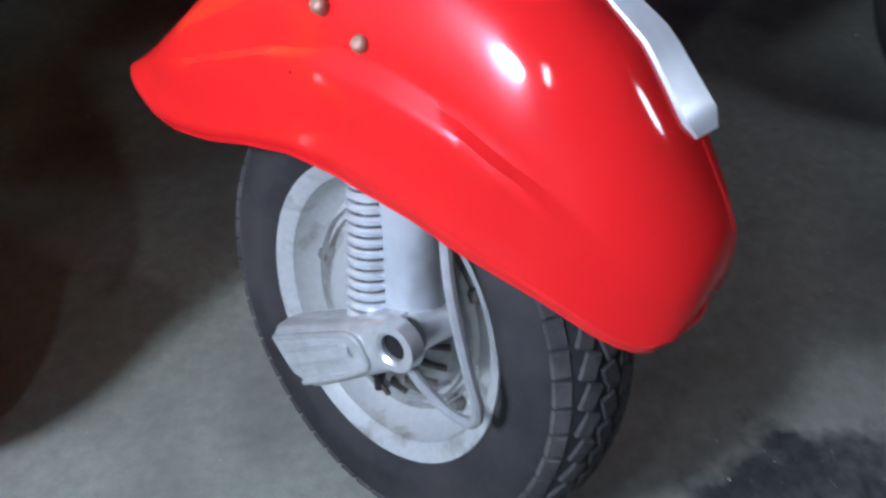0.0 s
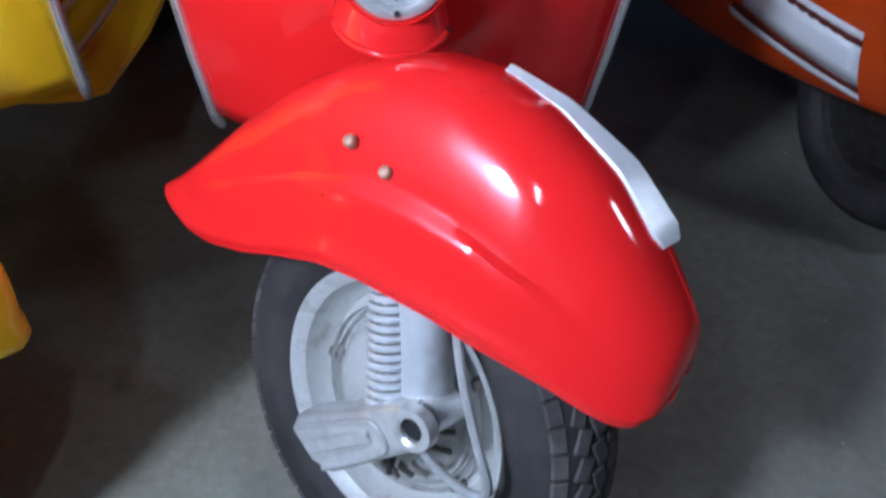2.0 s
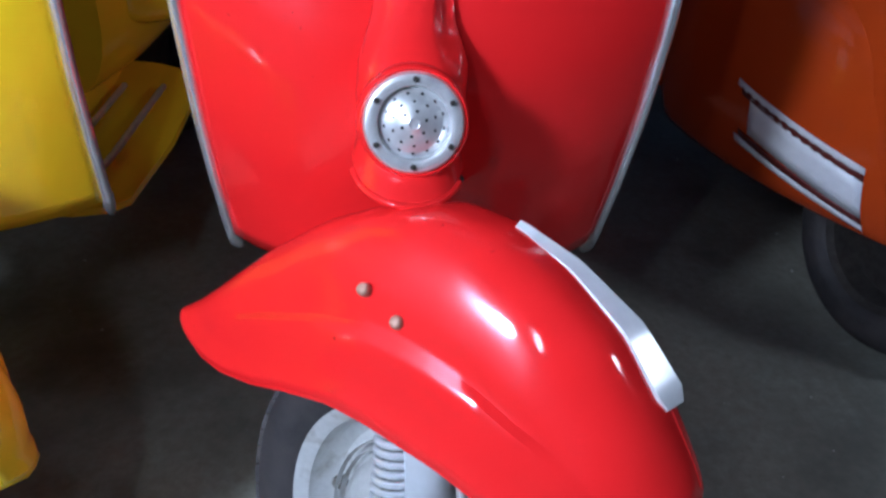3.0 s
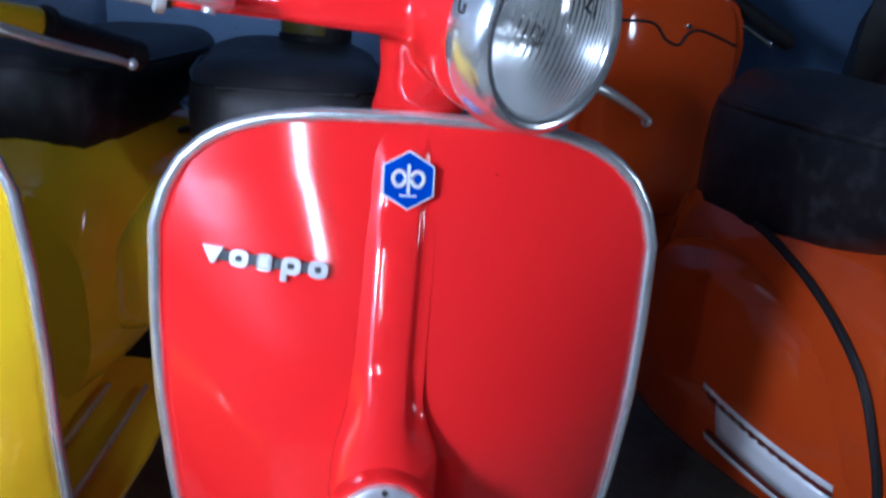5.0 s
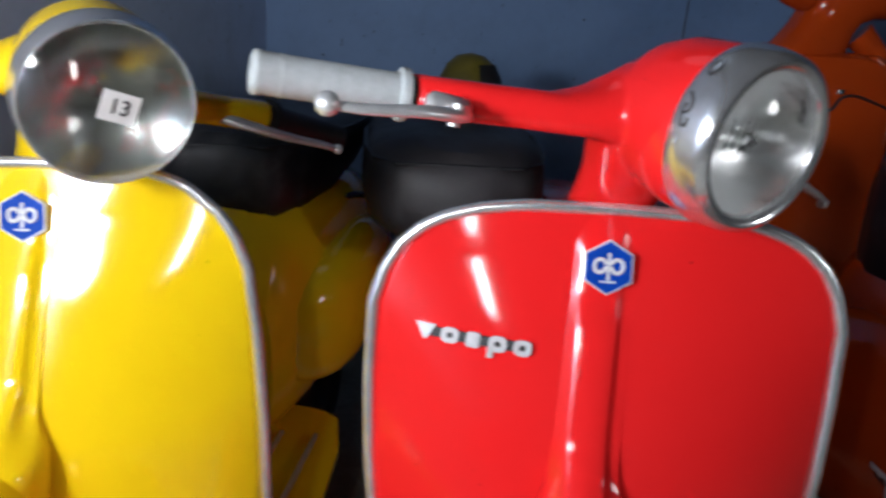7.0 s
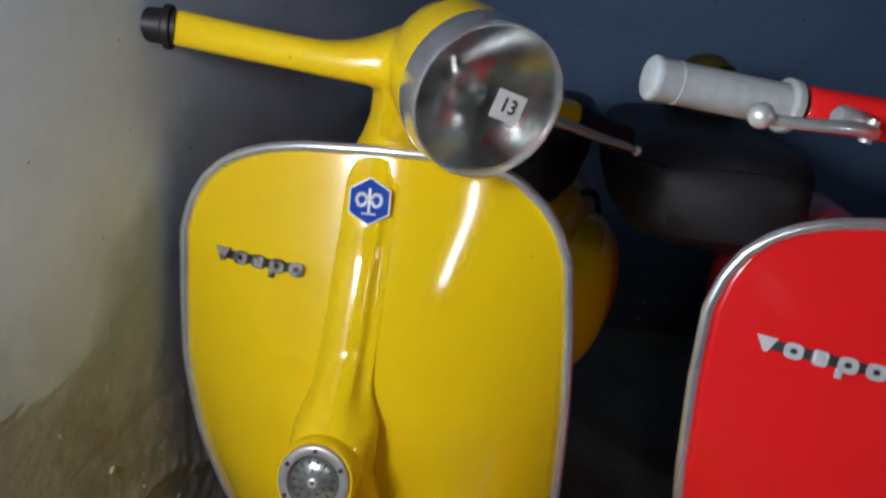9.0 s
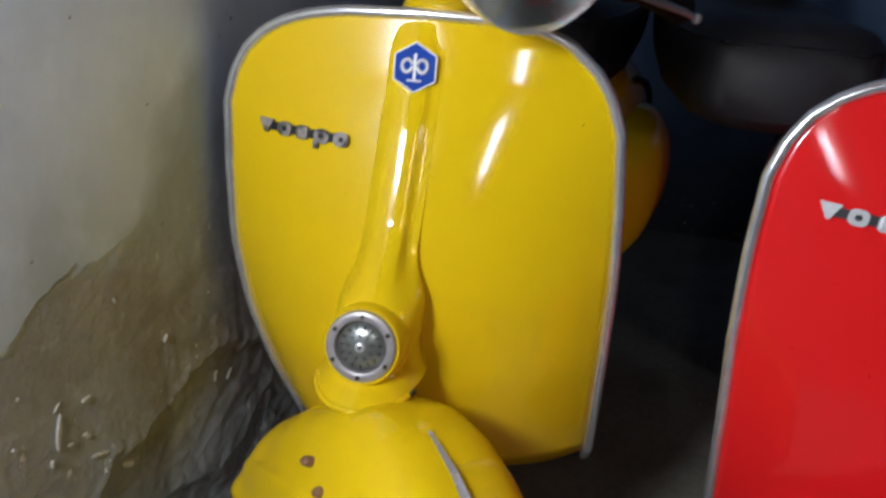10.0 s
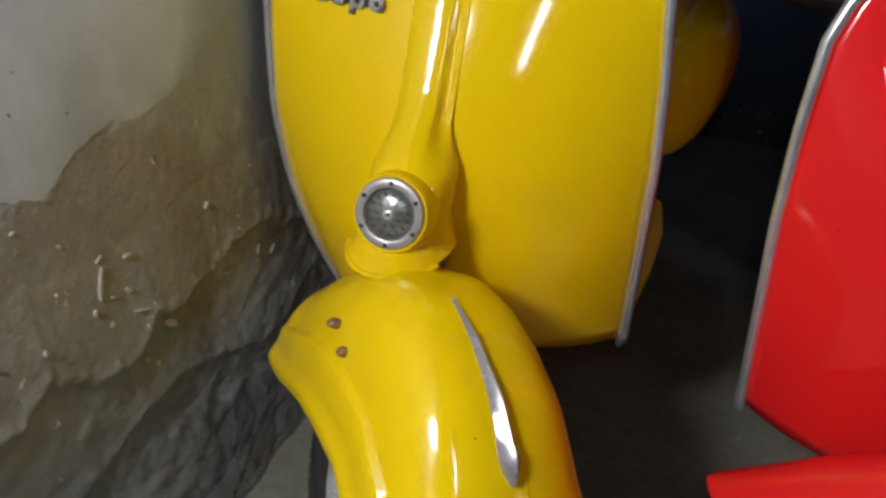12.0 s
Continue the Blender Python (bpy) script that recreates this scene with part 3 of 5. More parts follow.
                holes.append(revolve([(0, 0.0006), (0.0014, 0.0004), (0.0017, -0.001)], m @ Matrix.Translation((r * math.cos(a), r * math.sin(a), h)), 8))
        part("grille_holes", merge(*holes), INK, dm, "dark holes of the grille", xf)
    else:
        dome = revolve([(0, 0.0085), (0.0065, 0.0085), (0.012, 0.0083), (0.020, 0.0065), (0.026, 0.004), (0.0295, 0.001)], m, 48)
        dm = part("horn_grille", dome, DULLDOME, parent, "domed dull metal horn grille with small slots", xf)
        for r, count, width in ((0.0135, 9, 0.0022), (0.0225, 15, 0.0026)):
            for k in range(count):
                a = 2 * math.pi * (k + 0.4) / count
                h = 0.0090 - 0.0046 * max(0.0, (r - 0.010) / 0.0185)
                part("grille_slot", block((0.0055 if count > 9 else 0.0048, width * 0.6, 0.0012), m @ Matrix.Translation((r * math.cos(a), r * math.sin(a), h)) @ Matrix.Rotation(a, 4, "Z")), INK, dm, "", xf, False)
        part("boss", revolve([(0.0022, 0.0085), (0.0022, 0.0102), (0.0032, 0.0112), (0.0050, 0.0108), (0.0062, 0.0085)], m, 20), ALU, dm, "bright boss round a dark hole", xf)
        part("boss_hole", revolve([(0, 0.0092), (0.0022, 0.0091)], m, 12), INK, dm, "", xf)


def badge(parent, xf):
    z0 = 0.757
    m = aim((0.0, interp(z0, FRONT_Y) - 0.0025, z0), (0, -math.cos(radians(12)), math.sin(radians(12))))

    def hexagon(r, h0, h1):
        return loft([[m @ Vector((r * math.sin(radians(60 * k)), r * math.cos(radians(60 * k)), h)) for k in range(6)] for h in (h0, h1)])

    ob = part("hexagon_badge", hexagon(0.0262, -0.004, 0.0018), WHITE, parent, "six-sided badge with white rim and blue field", xf, False)
    part("badge_field", hexagon(0.0246, -0.002, 0.0024), BLUE, ob, "", xf, False)
    up = [block((0.0028, 0.026, 0.001), m @ Matrix.Translation((0, 0.001, 0.0026)))]
    for s in (-1, 1):
        loop = [Vector((s * x, y, 0.0028)) for x, y in ((0.002, 0.003), (0.006, 0.0075), (0.0115, 0.0065), (0.0135, 0.001), (0.0105, -0.0045), (0.0055, -0.004), (0.002, 0.001))]
        up.append(tube([m @ p for p in smooth_path(loop, 4)], 0.0019, 6))
    part("emblem", merge(*up), WHITE, ob, "plain white emblem shape", xf, False)
    part("emblem_bar", block((0.015, 0.0016, 0.001), m @ Matrix.Translation((0, -0.0135, 0.0026))), WHITE, ob, "", xf, False)


def script_badge(parent, xf, metal=LETTER):
    """A worn chrome nameplate: five plain raised shapes on a dark bar."""
    x0, x1, z0, z1 = -0.186, -0.074, 0.682, 0.6775
    def spot(u, dz=0.0, lift=0.0):
        x, z = x0 + (x1 - x0) * u, z0 + (z1 - z0) * u + dz
        return Vector((x, shield_y(x, z) - 0.003 - lift, z))
    def at(u, dz=0.0, lift=0.0):
        a, b = spot(u - 0.02), spot(u + 0.02)
        x = (b - a).normalized()
        z = Vector((0, 0.2, 1)).normalized()
        y = z.cross(x).normalized()
        z = x.cross(y)
        return Matrix.Translation(spot(u, dz, lift)) @ Matrix((x, y, z)).transposed().to_4x4()
    bar = loft([[spot(u, d, q) for d, q in ((-0.0045, 0), (0.0045, 0), (0.0045, 0.002), (-0.0045, 0.002))] for u in (0.05, 0.3, 0.6, 0.97)])
    ob = part("nameplate_bar", bar, INK, parent, "dark backing bar of the nameplate", xf, False)
    def plate(m, w, h, hole, dz=0.0):
        """A rounded plate with a small opening."""
        def outline(k, a, depth):
            c, t = math.cos(a), math.sin(a)
            return m @ Vector((k * w * math.copysign(abs(c) ** 0.7, c), depth, dz + k * h * math.copysign(abs(t) ** 0.7, t)))
        turn = [2 * math.pi * i / 20 for i in range(20)]
        return loft([[outline(k, a, d) for a in turn] for k, d in ((hole, 0.0015), (hole, -0.0015), (1, -0.0015), (1, 0.0015), (hole, 0.0015))], caps=False)

    for u, kind in ((0.085, 0), (0.30, 1), (0.50, 2), (0.71, 3), (0.92, 1)):
        m = at(u, 0, 0.0025)
        if kind == 0:
            bm = loft([[m @ Vector((x, y, z)) for x, z in ((-0.0098, 0.0075), (0.0098, 0.0075), (0.0025, -0.0075), (-0.001, -0.0075))] for y in (0.0015, -0.0015)])
        elif kind == 2:
            bm = block((0.014, 0.003, 0.0150), m, 0.0035)
        else:
            bm = plate(m, 0.0088, 0.0078, 0.36)
            if kind == 3:
                bm = merge(bm, block((0.0065, 0.003, 0.0100), m @ Matrix.Translation((-0.006, 0, -0.0095)), 0.001))
        part("plate_shape", bm, metal, ob, "worn chrome raised shape", xf, False)


FEN_TOP = [(-0.456, 0.335), (-0.450, 0.362), (-0.435, 0.378), (-0.402, 0.406), (-0.358, 0.436), (-0.303, 0.455), (-0.252, 0.462), (-0.20, 0.455), (-0.15, 0.432), (-0.10, 0.393), (-0.055, 0.342), (-0.014, 0.284), (0.013, 0.246)]
FEN_LOW = [(-0.456, 0.312), (-0.445, 0.302), (-0.42, 0.304), (-0.39, 0.309), (-0.30, 0.309), (-0.234, 0.302), (-0.195, 0.294), (-0.15, 0.274), (-0.114, 0.255), (-0.075, 0.240), (-0.04, 0.235), (-0.018, 0.236), (0.013, 0.241)]
FEN_W = [(-0.456, 0.030), (-0.450, 0.043), (-0.43, 0.057), (-0.39, 0.068), (-0.33, 0.077), (-0.2, 0.079), (-0.12, 0.077), (-0.05, 0.072), (-0.010, 0.066), (0.004, 0.061), (0.013, 0.054)]


def mudguard(col, parent, xf, crest_kind, right=1.0, nose=1.0, tail=1.0):
    def width(y):
        return interp(y, FEN_W) * interp(y, [(-0.456, nose), (-0.40, 1 + 0.3 * (nose - 1)), (-0.32, 1.0), (-0.05, 1.0), (0.013, tail)])

    def lower(y):
        return interp(y, FEN_LOW) - 0.08 * (nose - 1) * interp(y, [(-0.456, 1.0), (-0.40, 0.9), (-0.30, 0.0)])

    def section(y):
        top, low, w = interp(y, FEN_TOP), lower(y), width(y)
        ring = []
        for i in range(81):
            a = math.pi * i / 80
            c, s = math.cos(a), math.sin(a)
            z = low + (top - low) * s**0.85
            flare = 0.006 * max(0.0, 1 - (z - low) / 0.02)
            step = min(1.0, max(0.0, ((z - low) / (top - low) - 0.40) / 0.045)) if top - low > 0.05 else 0.0
            step = step * step * (3 - 2 * step) * interp(y, [(-0.42, 0.0), (-0.36, 1.0), (-0.08, 1.0), (-0.03, 0.0)])
            x = -(w * (1.02 - 0.085 * step) + flare) * math.copysign(abs(c) ** interp(y, [(-0.456, 1.0), (-0.42, 0.85), (-0.35, 0.60)]), c)
            ring.append(Vector((x if x < 0 else x * right, y, z)))
        return ring

    ys = [-0.456, -0.4545, -0.452, -0.448, -0.442, -0.434] + [-0.42 + 0.40 * k / 44 for k in range(45)] + [-0.012, -0.004, 0.002, 0.007, 0.011, 0.013]
    ob = part("mudguard", loft([section(y) for y in ys], closed=False, caps=False), col, parent, "", xf)
    sm = ob.modifiers.new("soft", "SMOOTH")
    sm.factor, sm.iterations = 0.5, 2
    so = ob.modifiers.new("thickness", "SOLIDIFY")
    so.thickness, so.offset = 0.0025, 1
    edge = [Vector((-width(y) - 0.0045, y, lower(y) + 0.0005)) for y in ys[3:-1]]
    other = [Vector((-p.x * right, p.y, p.z)) for p in edge]
    front = [Vector((x, -0.457 + 0.010 * (x / 0.05) ** 2, lower(-0.45))) for x in (-0.03, 0.0, 0.03)]
    part("rolled_edge", tube([*edge[::-1], *front, *other], 0.0035, 8), col, ob, "", xf)
    for y, z in ((-0.187, 0.390), (-0.223, 0.383)):
        w = interp(y, FEN_W)
        m = aim((-w + 0.0052, y, z), (-1, 0, 0.5))
        part("screw", merge(revolve([(0, 0.0026), (0.0030, 0.0024), (0.0044, 0.0016), (0.0052, 0.0002), (0.0054, -0.006)], m, 18), block((0.0078, 0.0012, 0.001), m @ Matrix.Translation((0, 0, 0.0026)) @ pose(0, 0, 0, 0, 0, 40))), PALEBRASS if crest_kind == 0 else BRASS, ob, "brass slotted screw", xf)
    ridge_line = [Vector((0.002, y, interp(y, FEN_TOP) + 0.0012)) for y in (-0.395, -0.41, -0.425, -0.437, -0.446, -0.4515, -0.4545)]
    part("centre_seam", tube(ridge_line, 0.0022, 8), col, ob, "", xf)
    # crest along the top
    rings, ridge = [], 0.55 if crest_kind == 0 else 0.0
    for k in range(20):
        t = k / 19
        y = -0.25 - (0.155 if crest_kind == 0 else 0.165) * t
        z = interp(y, FEN_TOP)
        if crest_kind == 0:
            w, h = 0.0035 + 0.0135 * t**1.1, 0.007 + 0.006 * t
            if k == 19:
                w, h = 0.010, 0.010
        else:
            w, h = 0.0015 + 0.0058 * min(1.0, 1.1 * t) ** 1.2, 0.005 + 0.010 * t
            if t > 0.86:
                tip = math.sqrt(max(0.02, 1 - ((t - 0.86) / 0.143) ** 2))
                w, h = w * tip, 0.006 + 0.010 * tip
        dy = Vector((0, -1, (interp(y - 0.01, FEN_TOP) - interp(y + 0.01, FEN_TOP)) / 0.02)).normalized()
        nrm = Vector((0, -dy.z, -dy.y)) if dy.y > 0 else Vector((0, dy.z, -dy.y))
        p = Vector((0.004 if crest_kind == 0 else -0.009, y, z))
        rings.append([p + Vector((-w, 0, 0)) - nrm * 0.004, p + Vector((-w * 0.95, 0, 0)) + nrm * h * 0.4, p + Vector((w * ridge, 0, 0)) + nrm * h, p + Vector((w * 0.95, 0, 0)) + nrm * h * 0.5, p + Vector((w, 0, 0)) - nrm * 0.004])
    part("crest", loft(rings), CREST if crest_kind == 0 else GREYCREST, ob, "bright metal mudguard crest", xf)
    return ob


HUB = Vector((0.0, -0.275, 0.178))


def wheel(parent, xf, centre, tread=True, paint_mat=None):
    m = Matrix.Translation(centre) @ pose(0, 0, 0, 0, -90)
    tyre = []
    for k in range(25):
        a = math.pi * (-0.08 + 1.16 * k / 24)
        tyre.append((0.146 + 0.043 * math.sin(a) ** 0.8 if math.sin(a) > 0 else 0.146 + 0.06 * math.sin(a), 0.048 * math.cos(a)))
    tyre = [(0.120, 0.034), *tyre, (0.120, -0.034)]
    ob = part("tyre", revolve(tyre, m, 72), RUBBER, parent, "worn black block-tread tyre", xf)
    if tread:
        lumps = []
        for k in range(54):
            a = 2 * math.pi * k / 54
            for h, da, sz, turn in ((-0.0385, 0.2, (0.0180, 0.013, 0.006), 0), (-0.0235, 0.45, (0.0192, 0.0125, 0.006), 22), (-0.0080, 0.0, (0.0195, 0.0135, 0.006), -18), (0.0080, 0.5, (0.0195, 0.0135, 0.006), 18), (0.0235, 0.05, (0.0192, 0.0125, 0.006), -22), (0.0385, 0.3, (0.0180, 0.013, 0.006), 0)):
                b = a + da * 2 * math.pi / 54
                r = 0.146 + 0.043 * max(0.05, 1 - (h / 0.048) ** 2) ** 0.4 - 0.0018
                lean = math.degrees(math.asin(max(-1, min(1, h / 0.052))))
                lumps.append(block(sz, m @ Matrix.Rotation(b, 4, "Z") @ Matrix.Translation((r, 0, h)) @ pose(0, 0, 0, 0, 90 - lean * 0.8, 0) @ pose(0, 0, 0, 0, 0, 90 + turn), 0.0012, 1))
        t = part("tread", merge(*lumps), TREAD, ob, "tread blocks", xf, False)
        tagged(t, kind="stuff")
    rim = revolve([(0.030, 0.012), (0.062, 0.016), (0.078, 0.006), (0.095, 0.004), (0.106, 0.014), (0.109, 0.030), (0.117, 0.036), (0.122, 0.038), (0.1225, 0.034), (0.118, 0.028), (0.113, 0.0), (0.118, -0.028), (0.1225, -0.036), (0.109, -0.030), (0.10, 0.0), (0.03, 0.0)], m, 64)
    rm = part("rim", rim, paint_mat or RIMPAINT, parent, "silver painted pressed steel wheel rim", xf)
    hub = revolve([(0.0, 0.052), (0.012, 0.052), (0.016, 0.046), (0.030, 0.042), (0.046, 0.036), (0.060, 0.030), (0.070, 0.020), (0.072, 0.010)], m, 40)
    part("hub", hub, paint_mat or RIMPAINT, rm, "silver brake hub", xf)
    fins = [revolve([(r, 0.014), (r + 0.001, 0.020), (r + 0.002, 0.014)], m, 40) for r in (0.077, 0.084)]
    part("hub_ribs", merge(*fins), paint_mat or RIMPAINT, rm, "raised ribs round the hub", xf)
    for k in range(7):
        a = radians(185 + 17 * k)
        part("hub_fin", block((0.020, 0.0035, 0.008), m @ Matrix.Rotation(a, 4, "Z") @ Matrix.Translation((0.060, 0, 0.030)) @ pose(0, 0, 0, 0, 38), 0.001, 1), paint_mat or GREASY, rm, "", xf, False)
    for k in range(5):
        a = radians(72 * k + 28)
        nut = Vector((0.088 * math.cos(a), 0.088 * math.sin(a), 0.010))
        part("wheel_nut", revolve([(0, 0.007), (0.005, 0.007), (0.0062, 0.005), (0.0062, -0.006)], m @ Matrix.Translation(nut), 6), GREASY, rm, "", xf, False)
    return ob


def front_suspension(parent, xf):
    # fork tube beside the wheel
    fork = tube(smooth_path([(-0.02, -0.215, 0.44), (-0.055, -0.245, 0.36), (-0.060, -0.285, 0.29), (-0.060, -0.312, 0.215)]), 0.021, 16)
    part("fork_leg", fork, SILVER, parent, "silver painted fork leg", xf)
    a, b = Vector((-0.060, -0.236, 0.345)), Vector((-0.070, -0.284, 0.205))
    coil = []
    turns, steps = 19, 14
    d = (b - a).normalized()
    u = d.orthogonal().normalized()
    v = d.cross(u)
    for k in range(turns * steps + 1):
        t = k / (turns * steps)
        ang = 2 * math.pi * k / steps
        coil.append(a.lerp(b, t) + 0.0172 * (math.cos(ang) * u + math.sin(ang) * v))
    sp = part("coil_spring", tube(coil, 0.0030, 8), SPRING, parent, "bright steel coil spring", xf)
    part("damper", tube([a, b], 0.0125, 12), GREASY, sp, "", xf)
    part("spring_seat", tube([b - d * 0.004, b + d * 0.008], 0.019, 16), ALU, sp, "", xf)
    # cast link cover from the axle back
    p, q = Vector((-0.083, -0.3235, 0.229)), Vector((-0.083, -0.238, 0.136))
    ax = (q - p).normalized()
    across = Vector((1, 0, 0)).cross(ax).normalized()
    length = (q - p).length
    rings = []
    for k in range(15):
        t = k / 14
        w = 0.0185 + 0.0095 * t
        if t > 0.90:
            w *= math.sqrt(max(0.45, 1 - ((t - 0.90) / 0.13) ** 2))
        if t < 0.1:
            w *= 0.8 + 2 * t
        ring = []
        for i in range(20):
            an = 2 * math.pi * i / 20
            c, s = math.cos(an), math.sin(an)
            ring.append(p + ax * (length * t) + across * (w * math.copysign(abs(c) ** 0.42, c)) + ax * (0.010 * t * c) + Vector((-0.016 * math.copysign(abs(s) ** 0.42, s), 0, 0)))
        rings.append(ring)
    lk = part("link_cover", loft(rings), ALU, parent, "polished aluminium suspension link cover", xf)
    def on_face(t, o, lift):
        return p + ax * (length * t + 0.010 * t * o / 0.03) + across * o + Vector((-0.0155 - lift, 0, 0))

    outline = smooth_path([on_face(t, o, 0.001) for t, o in ((0.95, -0.019), (0.6, -0.018), (0.34, -0.014), (0.28, -0.009), (0.27, 0.0), (0.28, 0.008), (0.34, 0.013), (0.6, 0.016), (0.95, 0.019))], 4)
    part("rib", tube(outline, 0.0024, 8), ALU, lk, "", xf)
    part("panel", loft([[on_face(t, w * u, 0.0022 - 0.0022 * abs(u) ** 3) for u in (-1, -0.8, -0.5, 0, 0.5, 0.8, 1)] for t, w in ((0.38, 0.005), (0.42, 0.009), (0.6, 0.0105), (0.93, 0.0125))], closed=False, caps=False), ALU, lk, "raised panel of the link cover", xf)
    for o in (-0.004, 0.006):
        part("groove", tube([on_face(t, o * (0.8 + 0.4 * t), 0.0018) for t in (0.45, 0.6, 0.75, 0.92)], [0.0008, 0.0018, 0.0018, 0.0010], 6), ALU, lk, "", xf)
    m = aim(p + Vector((-0.0162, 0, 0)), (-1, 0, 0))
    part("axle_boss", revolve([(0.0095, 0.0), (0.0095, 0.004), (0.012, 0.006), (0.017, 0.005), (0.018, -0.006)], m, 24), ALU, lk, "", xf)
    part("axle_hole", revolve([(0, 0.0008), (0.0098, 0.0008), (0.0098, -0.002)], m, 20), INK, lk, "dark bore of the link", xf)
    part("axle_sleeve", tube([p + Vector((0.03, -0.004, 0.0)), p + Vector((0.0, 0, 0))], 0.013, 14), ALU, lk, "", xf)
    cable = smooth_path([(-0.045, -0.275, 0.352), (-0.060, -0.298, 0.322), (-0.082, -0.335, 0.283), (-0.09, -0.370, 0.243), (-0.09, -0.386, 0.222), (-0.089, -0.388, 0.208), (-0.088, -0.379, 0.200), (-0.084, -0.360, 0.194), (-0.075, -0.331, 0.190), (-0.06, -0.31, 0.19)])
    part("brake_cable", tube(cable, 0.0040, 8), CABLE, parent, "grey brake cable", xf)
    arm = merge(tube([(-0.050, -0.285, 0.165), (-0.058, -0.295, 0.148), (-0.060, -0.30, 0.132)], [0.007, 0.005, 0.003]), tube([(-0.056, -0.278, 0.142), (-0.060, -0.310, 0.135)], 0.0022))
    part("brake_arm", arm, DARKMETAL, parent, "greasy brake arm", xf)


def handlebar(col, parent, xf, sticker, grip_label, length=1.0, sweep=None, grip_cut=1.0, lamp_turn=0.0, lamp_tilt=0.0):
    """Headset with headlamp, grips and levers."""
    aside = Matrix.Translation((0, -0.03, 0.908)) @ Matrix.Rotation(radians(lamp_turn), 4, "Z") @ Matrix.Rotation(radians(lamp_tilt), 4, "X") @ Matrix.Translation((0, 0.03, -0.908))
    nac = []
    for y, r, z in ((-0.055, 0.050, 0.908), (-0.094, 0.068, 0.908), (-0.096, 0.0715, 0.908), (-0.094, 0.0735, 0.908), (-0.078, 0.0745, 0.908), (-0.060, 0.0740, 0.908), (-0.035, 0.070, 0.911), (-0.010, 0.064, 0.910), (0.020, 0.049, 0.903), (0.050, 0.034, 0.894), (0.066, 0.020, 0.890)):
        nac.append([aside @ Vector((r * math.cos(a), y, z + r * math.sin(a))) for a in (2 * math.pi * k / 32 for k in range(32))])
    turn = xf.to_3x3().inverted()
    zero = (Vector(), Vector())
    swept = {s: tuple(turn @ Vector(v) for v in (sweep or {}).get(s, zero)) for s in (-1, 1)}
    arms = []
    for k in range(41):
        x = -0.235 + 0.47 * k / 40
        q = abs(x) / 0.235
        top = interp(q, [(0, 0.965), (0.1, 0.955), (0.2, 0.936), (0.32, 0.914), (0.45, 0.902), (0.7, 0.895), (1, 0.888)])
        low = interp(q, [(0, 0.868), (0.3, 0.870), (0.6, 0.862), (1, 0.850)])
        dep = interp(q, [(0, 0.050), (0.3, 0.034), (0.6, 0.025), (1, 0.019)])
        y0 = -0.012 + 0.026 * q
        bend = swept[-1 if x < 0 else 1][0] * max(0.0, (q - 0.12) / 0.88) ** 1.25
        arms.append([bend + Vector((x * length, y0 + dep * math.copysign(abs(math.cos(a)) ** 0.8, math.cos(a)), (top + low) / 2 + (top - low) / 2 * math.copysign(abs(math.sin(a)) ** 0.8, math.sin(a)))) for a in (2 * math.pi * i / 24 for i in range(24))])
    neck = []
    foot, top = xf.inverted() @ Vector((0.006, 0.064, 0.795)), Vector((-0.012, -0.012, 0.885))
    for t, r in ((0, 0.041), (0.25, 0.041), (0.5, 0.043), (0.75, 0.050), (1.0, 0.055)):
        p = foot.lerp(top, t)
        neck.append([Vector((p.x + r * math.cos(a), p.y + r * math.sin(a), p.z)) for a in (2 * math.pi * i / 28 for i in range(28))])
    ob = part("headset", merge(loft(nac), loft(arms), loft(neck)), col, parent, "", xf)
    rem = ob.modifiers.new("blend", "REMESH")
    rem.mode, rem.voxel_size, rem.use_smooth_shade = "VOXEL", 0.0035, True
    sm = ob.modifiers.new("soft", "SMOOTH")
    sm.factor, sm.iterations = 0.5, 8
    # headlamp: rim, reflector, glass
    m = aside @ aim((0, -0.078, 0.908), (0, -1, 0.0)) @ Matrix.Diagonal((0.925, 0.925, 1, 1))
    domed = sticker == "13"
    front = [(0.0805, 0.0440), (0.0792, 0.0458), (0.0775, 0.0455), (0.0762, 0.0430)] if domed else [(0.0785, 0.046), (0.0735, 0.0495), (0.0690, 0.049), (0.0655, 0.0455)]
    rim = revolve([(0.0785, 0.008), (0.0825, 0.011), (0.0838, 0.016), (0.0830, 0.026), (0.0812, 0.038), *front, *([(0.0755, 0.036), (0.0755, 0.010)] if domed else [(0.0645, 0.040), (0.067, 0.010), (0.067, -0.004)])], m, 72)
    rm = part("headlamp_rim", rim, RIMCHROME, parent, "scratched chrome headlamp rim", xf)
    bowl = [((0.0757 if domed else 0.0645) * math.sqrt(max(0, t)), 0.004 + 0.033 * t) for t in (k / 14 for k in range(15))]
    rf = part("reflector", revolve(bowl, m, 56), GREYMIRROR if sticker == "13" else MIRROR, rm, "silvered reflector bowl", xf)
    part("headlamp_bulb", merge(ball(0.008, m @ Vector((0, 0, 0.018))), revolve([(0.007, 0.003), (0.007, 0.014)], m, 14)), GLASS, rf, "clear headlamp bulb", xf)
    wide, seat = (0.0790, 0.0490) if domed else (0.065, 0.0445)
    rows = []
